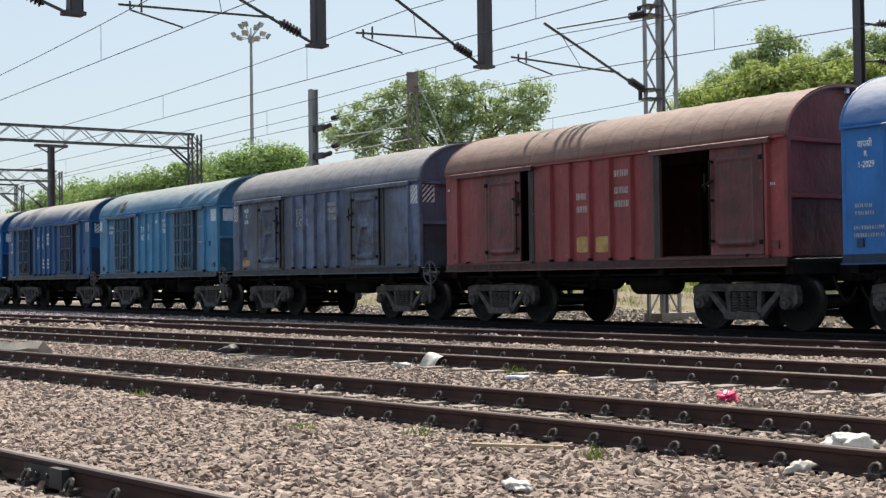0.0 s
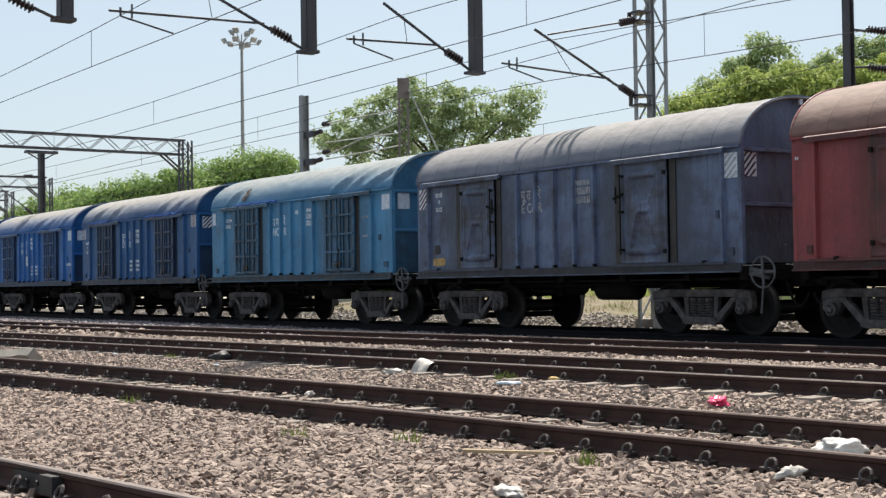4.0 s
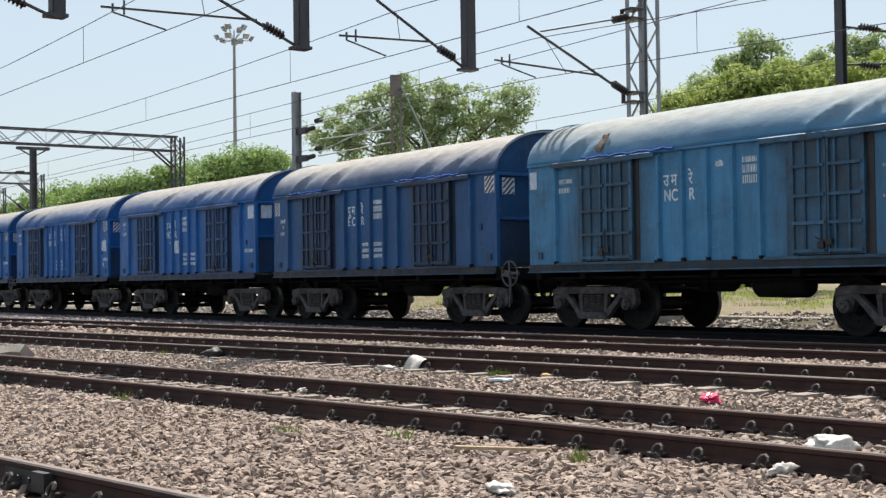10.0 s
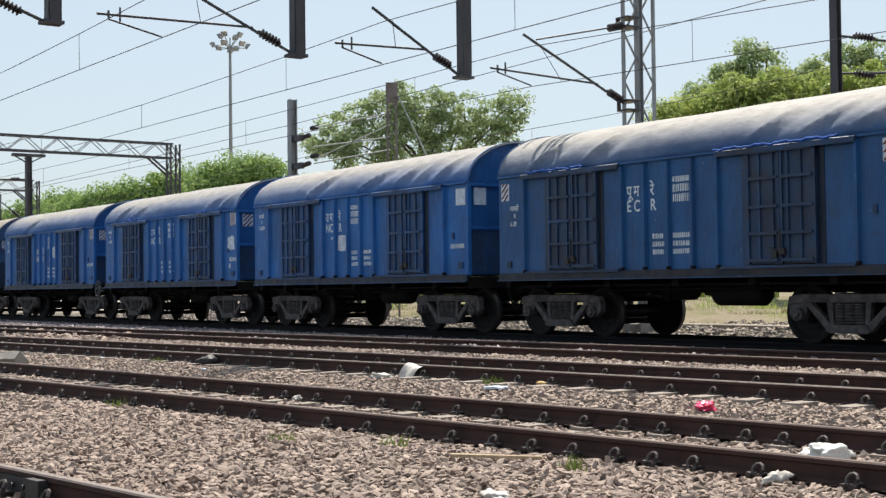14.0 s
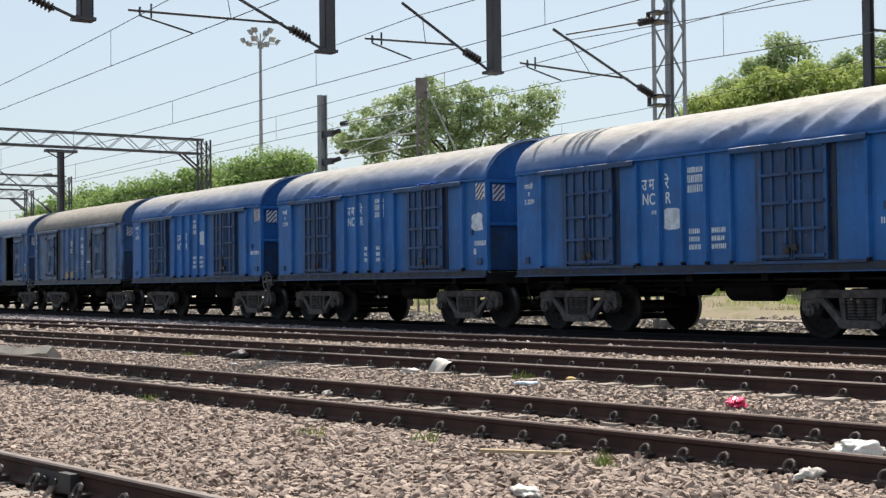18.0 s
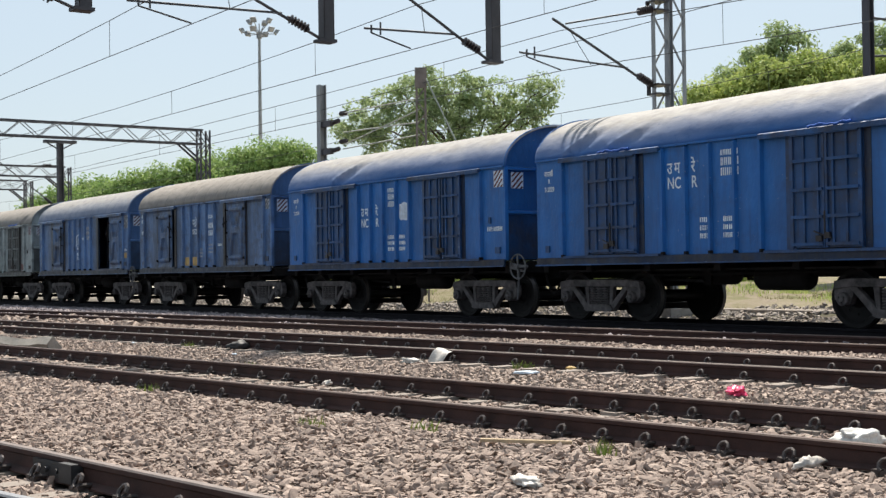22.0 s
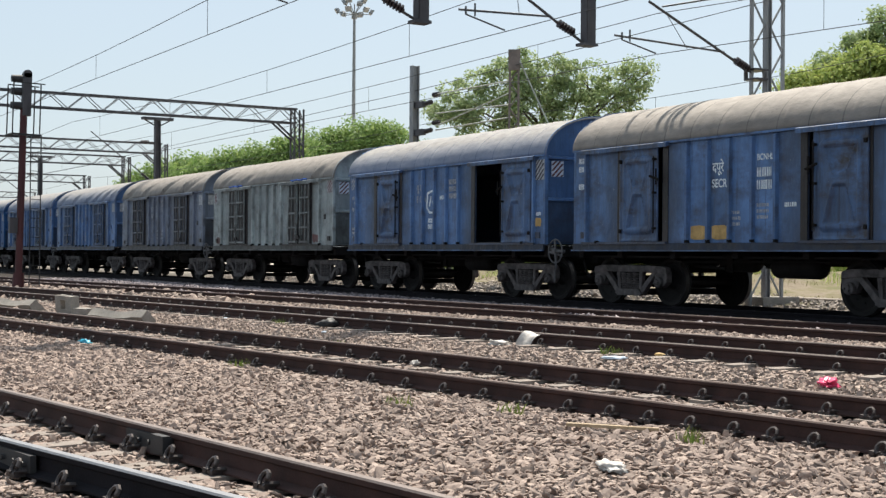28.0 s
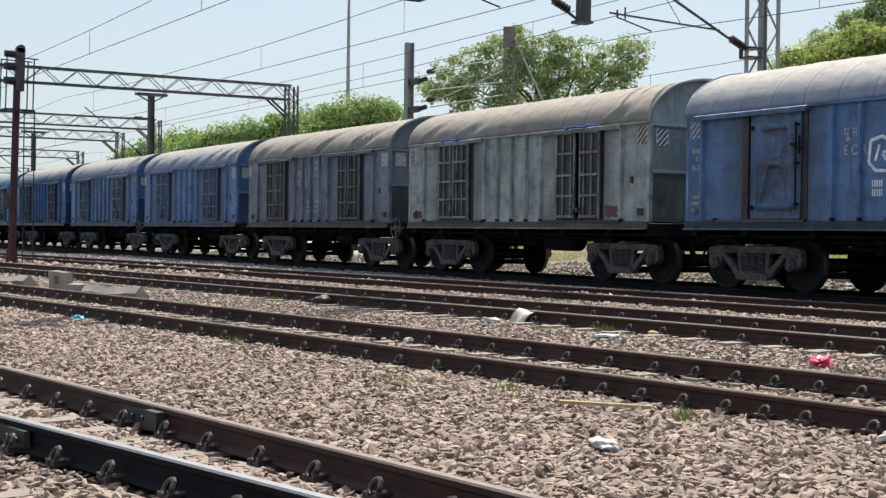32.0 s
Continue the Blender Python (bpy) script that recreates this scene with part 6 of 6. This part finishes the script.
# ---- litter and debris ----
def crumpled(name, label, x, y, z, sx, sy, sz, mat, seed, category="litter", rough=0.35, sub=3):
    bm = bmesh.new()
    bmesh.ops.create_icosphere(bm, subdivisions=sub, radius=1.0)
    for v in bm.verts:
        n = v.co.normalized()
        k = 1 + rough * noise.noise(n * 1.7 + Vector((seed, 0, 0))) + rough * 0.7 * noise.noise(n * 4.3 + Vector((0, seed, 0)))
        v.co = Vector((n.x * sx * k, n.y * sy * k, max(-0.3, n.z) * sz * k))
    me = mesh_of(name, bm, mat, category == "litter")
    return thing(name, label, category, "litter on the ballast", m=pose(x, y, ground_z(x, y) + z, 0, 0, seed * 40), data=me)


sl = thing("packing_sheet", "pale bent sheet of packing leaning against a rail", "litter", "litter on the ballast", m=pose(-15.42, 10.40, -0.262, 0, 0, 16))
bm = bmesh.new()
grid = [[bm.verts.new((-0.14 + 0.28 * i / 8 + 0.05 * j / 8, 0.03 + 0.17 * (j / 8) ** 1.3 + 0.03 * math.sin(i * 0.7), 0.22 * math.sin(j / 8 * 1.45) - 0.05 * i / 8 * j / 8)) for i in range(9)] for j in range(9)]
for j in range(8):
    for i in range(8):
        bm.faces.new((grid[j][i], grid[j][i + 1], grid[j + 1][i + 1], grid[j + 1][i]))
fold = bmesh.ops.extrude_face_region(bm, geom=bm.faces[:])
bmesh.ops.translate(bm, verts=[v for v in fold["geom"] if isinstance(v, bmesh.types.BMVert)], vec=(0, 0.016, 0.008))
part("sheet", bm, M_SCRAP, sl)
crumpled("plastic_bag", "bulging white plastic bag lying between the rails", -6.65, 8.45, 0.07, 0.22, 0.13, 0.10, M_BAG, 2, rough=0.34, sub=4)
crumpled("plastic_bag", "crumpled bright pink plastic bag", -9.55, 10.2, 0.045, 0.15, 0.08, 0.055, M_PINK, 3, rough=0.85, sub=4)
crumpled("plastic_scrap", "flattened white plastic scrap on the ballast", -6.68, 5.2, 0.045, 0.15, 0.08, 0.028, M_SCRAP, 4, rough=0.85)
crumpled("plastic_scrap", "small blue plastic scrap", -19.5, 5.4, 0.04, 0.10, 0.07, 0.045, M_BLUEBIT, 5, rough=0.8)
crumpled("plastic_scrap", "torn white plastic scrap", -15.6, 10.15, 0.05, 0.14, 0.09, 0.042, M_SCRAP, 6, rough=0.85)
crumpled("plastic_scrap", "torn white plastic scrap", -6.0, 7.1, 0.05, 0.12, 0.06, 0.042, M_SCRAP, 7, rough=0.85)
crumpled("plastic_scrap", "white scrap on a sleeper", -14.0, 7.9, 0.08, 0.05, 0.05, 0.035, M_SCRAP, 8, rough=0.85)
crumpled("paper_scrap", "yellowed scrap of paper litter", -12.95, 10.85, 0.05, 0.09, 0.06, 0.03, M_YELLOW, 9)
crumpled("paper_scrap", "yellowed white paper scrap", -13.0, 10.15, 0.04, 0.15, 0.10, 0.03, M_PAPER, 10)
crumpled("dark_rag", "black crumpled rag on the ballast", -20.6, 9.9, 0.08, 0.20, 0.12, 0.09, M_BLACK, 11, rough=0.6)
for i, (x, y) in enumerate(((-19.5, 9.3), (-17.8, 11.4), (-12.6, 12.3), (-24.1, 9.4))):
    crumpled("paper_scrap", "small pale scrap of paper", x, y, 0.03, 0.05, 0.04, 0.02, M_PAPER, 30 + i, sub=2)
pl = thing("wooden_plank", "split pale wooden plank lying on the ballast", "plank", m=pose(-8.18, 6.38, -0.30, 2, 1, 44))
bm = bmesh.new()
v = box(bm, -0.36, 0.36, -0.03, 0.03, -0.012, 0.012)
for p in v:
    if p.co.x > 0.2:
        p.co.y *= 0.5
me = mesh_of("board", bm, M_WOOD)
part("board", me, None, pl)


def old_sleeper(x, y, turn, roll=0, length=2.75):
    t = thing("discarded_sleeper", "discarded pale concrete sleeper lying beside the track", "concrete sleeper", "discarded sleepers", m=pose(x, y, ground_z(x, y), roll, 0, turn))
    bm = bmesh.new()
    n = 12
    rings = []
    for i in range(n + 1):
        u = -1 + 2 * i / n
        hgt = 0.24 + 0.06 * min(1, abs(u) * 1.6) ** 2
        wid = 0.12 + 0.02 * abs(u)
        xx = u * length / 2
        rings.append([bm.verts.new((xx, yy, zz)) for yy, zz in ((-wid, -0.02), (wid, -0.02), (wid * 0.72, hgt), (-wid * 0.72, hgt))])
    for a, b in zip(rings, rings[1:]):
        for j in range(4):
            k = (j + 1) % 4
            bm.faces.new((a[j], b[j], b[k], a[k]))
    bm.faces.new(rings[0])
    bm.faces.new(rings[-1][::-1])
    bmesh.ops.bevel(bm, geom=[e for e in bm.edges if abs(e.calc_face_angle(0)) > 0.6], offset=0.012, segments=1, affect="EDGES")
    part("beam", bm, M_OLDCONC, t)
    return t


old_sleeper(-24.9, 7.66, 27, 42, 1.45)
old_sleeper(-31.1, 7.10, 16, 40, 1.9)
old_sleeper(-34.2, 6.75, 18, 42, 2.5)
fr = thing("culvert_block", "dark weathered concrete culvert block with a square hole", "concrete rubble", "litter on the ballast", m=pose(-28.45, 7.52, ground_z(-28.45, 7.52) - 0.02, 4, 0, 18))
for x0, x1, z0, z1 in ((-0.30, -0.10, 0, 0.46), (0.08, 0.30, 0, 0.44), (-0.10, 0.08, 0, 0.17), (-0.10, 0.08, 0.36, 0.45), (0.31, 0.86, 0, 0.20)):
    bm = bmesh.new()
    box(bm, x0, x1, -0.10, 0.10, z0, z1)
    part("block", bm, M_OLDCONC, fr)


# ---- ballast stones ----
RAILS = [(4.01, 0.1277), (3.667, 0.2072), (8.06, 0.12), (9.817, 0.12), (12.45, 0.115), (14.206, 0.115), (15.75, 0.10), (17.504, 0.10)]


def stones(name, label, count, region, size, mat, seed, lift=0.42, faceted=False):
    """Angular stones scattered in a plan region: (x0, x1, near line, far line) with lines as (y at x = 0, slope)."""
    rng = np.random.default_rng(seed)
    x0, x1, (a0, s0), (a1, s1) = region
    x = rng.uniform(x0, x1, count)
    lo, hi = a0 + s0 * x, a1 + s1 * x
    y = lo + (hi - lo) * rng.uniform(size=count)
    keep = np.ones(count, bool)
    for r0, rs in RAILS:
        d = np.abs(y - r0 - rs * x)
        keep &= (d > 0.20) | ((d > 0.09) & (rng.uniform(size=count) < 0.35))
    # sleeper tops swept mostly bare: y of the line, slope, first sleeper, spacing, bare stretch across the track
    for r0, rs, first, step, lo_b, hi_b in ((4.01, 0.1277, 1.27, 0.6, -2.1, -0.1), (8.06, 0.12, -11.24, 0.618, 0.0, 1.62), (12.45, 0.115, -4.21, 0.618, -0.50, 0.0)):
        c = math.cos(math.atan(rs))
        off = (y - r0 - rs * x) * c
        along = x / c + off * rs
        ph = np.abs((along - first + step / 2) % step - step / 2)
        if r0 == 8.06:
            close = np.min(np.abs(along[:, None] - np.array(CLOSE_SET)), axis=1)
            ph = np.where(along > first + 0.3, close, ph)
            lo_b = np.where(x < -9.5, -0.44, 0.0)
        keep &= ~((ph < 0.11) & (off > lo_b) & (off < hi_b) & (rng.uniform(size=count) < (0.6 if r0 < 5 else 0.38)))
    for r0 in (18.12, 19.865):
        keep &= np.abs(y - r0) > 0.11
    # dense in the wedge that the camera sees, thin elsewhere
    dense = (-x > 0.64 * y) & (-x < 7.5 * y) & (x * x + y * y > 36) & (seed != 7)
    keep &= dense | (rng.uniform(size=count) < 0.2)
    x, y = x[keep], y[keep]
    n = len(x)
    z = np.array([ground_z(float(a), float(b)) for a, b in zip(x, y)])
    base = np.array([(a, b, c) for a in (-1, 1) for b in (-1, 1) for c in (-1, 1)], float)
    tri = np.array([(0, 1, 3), (0, 3, 2), (4, 6, 7), (4, 7, 5), (0, 4, 5), (0, 5, 1), (2, 3, 7), (2, 7, 6), (1, 5, 7), (1, 7, 3)])
    kinds = []
    if faceted:
        ball = bmesh.new()
        bmesh.ops.create_icosphere(ball, subdivisions=1, radius=1.0)
        base = np.array([tuple(v.co) for v in ball.verts])
        base /= (np.abs(base) ** 5).sum(1)[:, None] ** 0.2
        tri = np.array([[v.index for v in f.verts] for f in ball.faces])
        ball.free()
    for _ in range(24):
        if faceted:
            k = base * rng.uniform(0.62, 1.12, (12, 1)) * np.array([rng.uniform(1.05, 1.7), rng.uniform(0.7, 1.0), rng.uniform(0.30, 0.58)])
        else:
            k = base * rng.uniform(0.6, 1.0, (8, 3)) * np.array([1.2, 0.9, 0.80])
            k[rng.integers(0, 8)] *= 0.6
        kinds.append(k)
    kinds = np.array(kinds)
    nv = len(base)
    q = rng.normal(size=(n, 4)) * np.array([1, 0.19, 0.19, 1])
    q /= np.linalg.norm(q, axis=1)[:, None]
    w, i, j, k = q.T
    R = np.stack([1 - 2 * (j * j + k * k), 2 * (i * j - k * w), 2 * (i * k + j * w), 2 * (i * j + k * w), 1 - 2 * (i * i + k * k), 2 * (j * k - i * w), 2 * (i * k - j * w), 2 * (j * k + i * w), 1 - 2 * (i * i + j * j)], 1).reshape(n, 3, 3)
    s = size * np.minimum(rng.lognormal(0, 0.28, n), 1.75)
    v = np.einsum("nij,nvj->nvi", R, kinds[rng.integers(0, 24, n)]) * s[:, None, None]
    v += np.stack([x, y, z + s * lift * rng.uniform(-0.6, 1.3, n)], 1)[:, None, :]
    me = bpy.data.meshes.new(name)
    me.vertices.add(nv * n)
    me.vertices.foreach_set("co", v.ravel())
    t = (tri[None] + (np.arange(n) * nv)[:, None, None]).ravel()
    me.loops.add(len(t))
    me.loops.foreach_set("vertex_index", t)
    me.polygons.add(len(t) // 3)
    me.polygons.foreach_set("loop_start", np.arange(len(t) // 3) * 3)
    me.polygons.foreach_set("use_smooth", np.repeat(rng.uniform(size=n) < (0.0 if faceted else 0.3), len(tri)))
    me.update(calc_edges=True)
    me.materials.append(mat)
    return thing(name, label, "gravel", kind="stuff", data=me)


stones("ballast", "angular tan and grey ballast stones between the near tracks", 105000, (-14, -2, (2.0, 0.12), (9.9, 0.12)), 0.0220, M_STONE, 1, 0.62, True)
stones("ballast", "angular tan and grey ballast stones between the tracks", 78000, (-30, -14, (1.6, 0.12), (9.9, 0.12)), 0.023, M_STONE, 2, 0.45)
stones("ballast", "pale ballast stones between the middle tracks", 105000, (-34, -4, (9.8, 0.12), (16.7, 0.10)), 0.0215, M_DUST, 3, 0.45)
stones("ballast", "pale ballast stones farther along the yard", 16000, (-75, -30, (6.0, 0.10), (16.7, 0.10)), 0.05, M_DUST, 4)
stones("ballast", "thin scatter of ballast stones near the turnout", 40000, (-7, 12, (-4.0, 0.0), (16.0, 0.02)), 0.026, M_STONE, 7)
stones("oily_ballast", "oil-darkened ballast stones in the bed under the train", 72000, (-58, -6, (16.7, 0.10), (21.2, 0.0)), 0.032, M_OILY, 5)
stones("ballast", "pale stones on the cess beyond the train", 15000, (-60, -8, (21.3, 0.0), (26.4, 0.0)), 0.038, M_CESS, 6)


# ---- what moves ----
RUN = [0.09, 2.64, 5.18, 7.76, 10.34, 12.93, 15.53, 18.10, 20.67, 23.22, 25.77, 28.30, 30.86, 33.40, 35.97, 38.61, 41.25, 43.91, 46.61, 49.38, 52.23, 55.21, 58.35, 61.57, 64.83, 68.17, 71.55, 74.98, 78.52, 82.16, 85.87, 89.65, 93.45]


def run_at(t):
    i = min(31, int(t))
    a, b = RUN[i], RUN[i + 1]
    va = (RUN[i + 1] - RUN[max(0, i - 1)]) / (2 if i else 1)
    vb = (RUN[min(32, i + 2)] - RUN[i]) / (2 if i < 31 else 1)
    u = t - i
    return (2 * u ** 3 - 3 * u * u + 1) * a + (u ** 3 - 2 * u * u + u) * va + (3 * u * u - 2 * u ** 3) * b + (u ** 3 - u * u) * vb


def motions():
    times = [0.5 * i for i in range(65)]
    for k, w in W.items():
        walk(w, [(t, pose(LEAD - k * PITCH + run_at(t), LANE, 0)) for t in times])
    spins = [(0.2 * i, math.degrees(run_at(min(32.0, 0.2 * i)) / 0.5)) for i in range(161)]
    for n, (axle, dx) in enumerate(AXLES):
        walk(axle, [(t, pose(dx, 0, 0.5) @ Matrix.Rotation(radians(a + 37 * n), 4, "Y")) for t, a in spins])


motions()
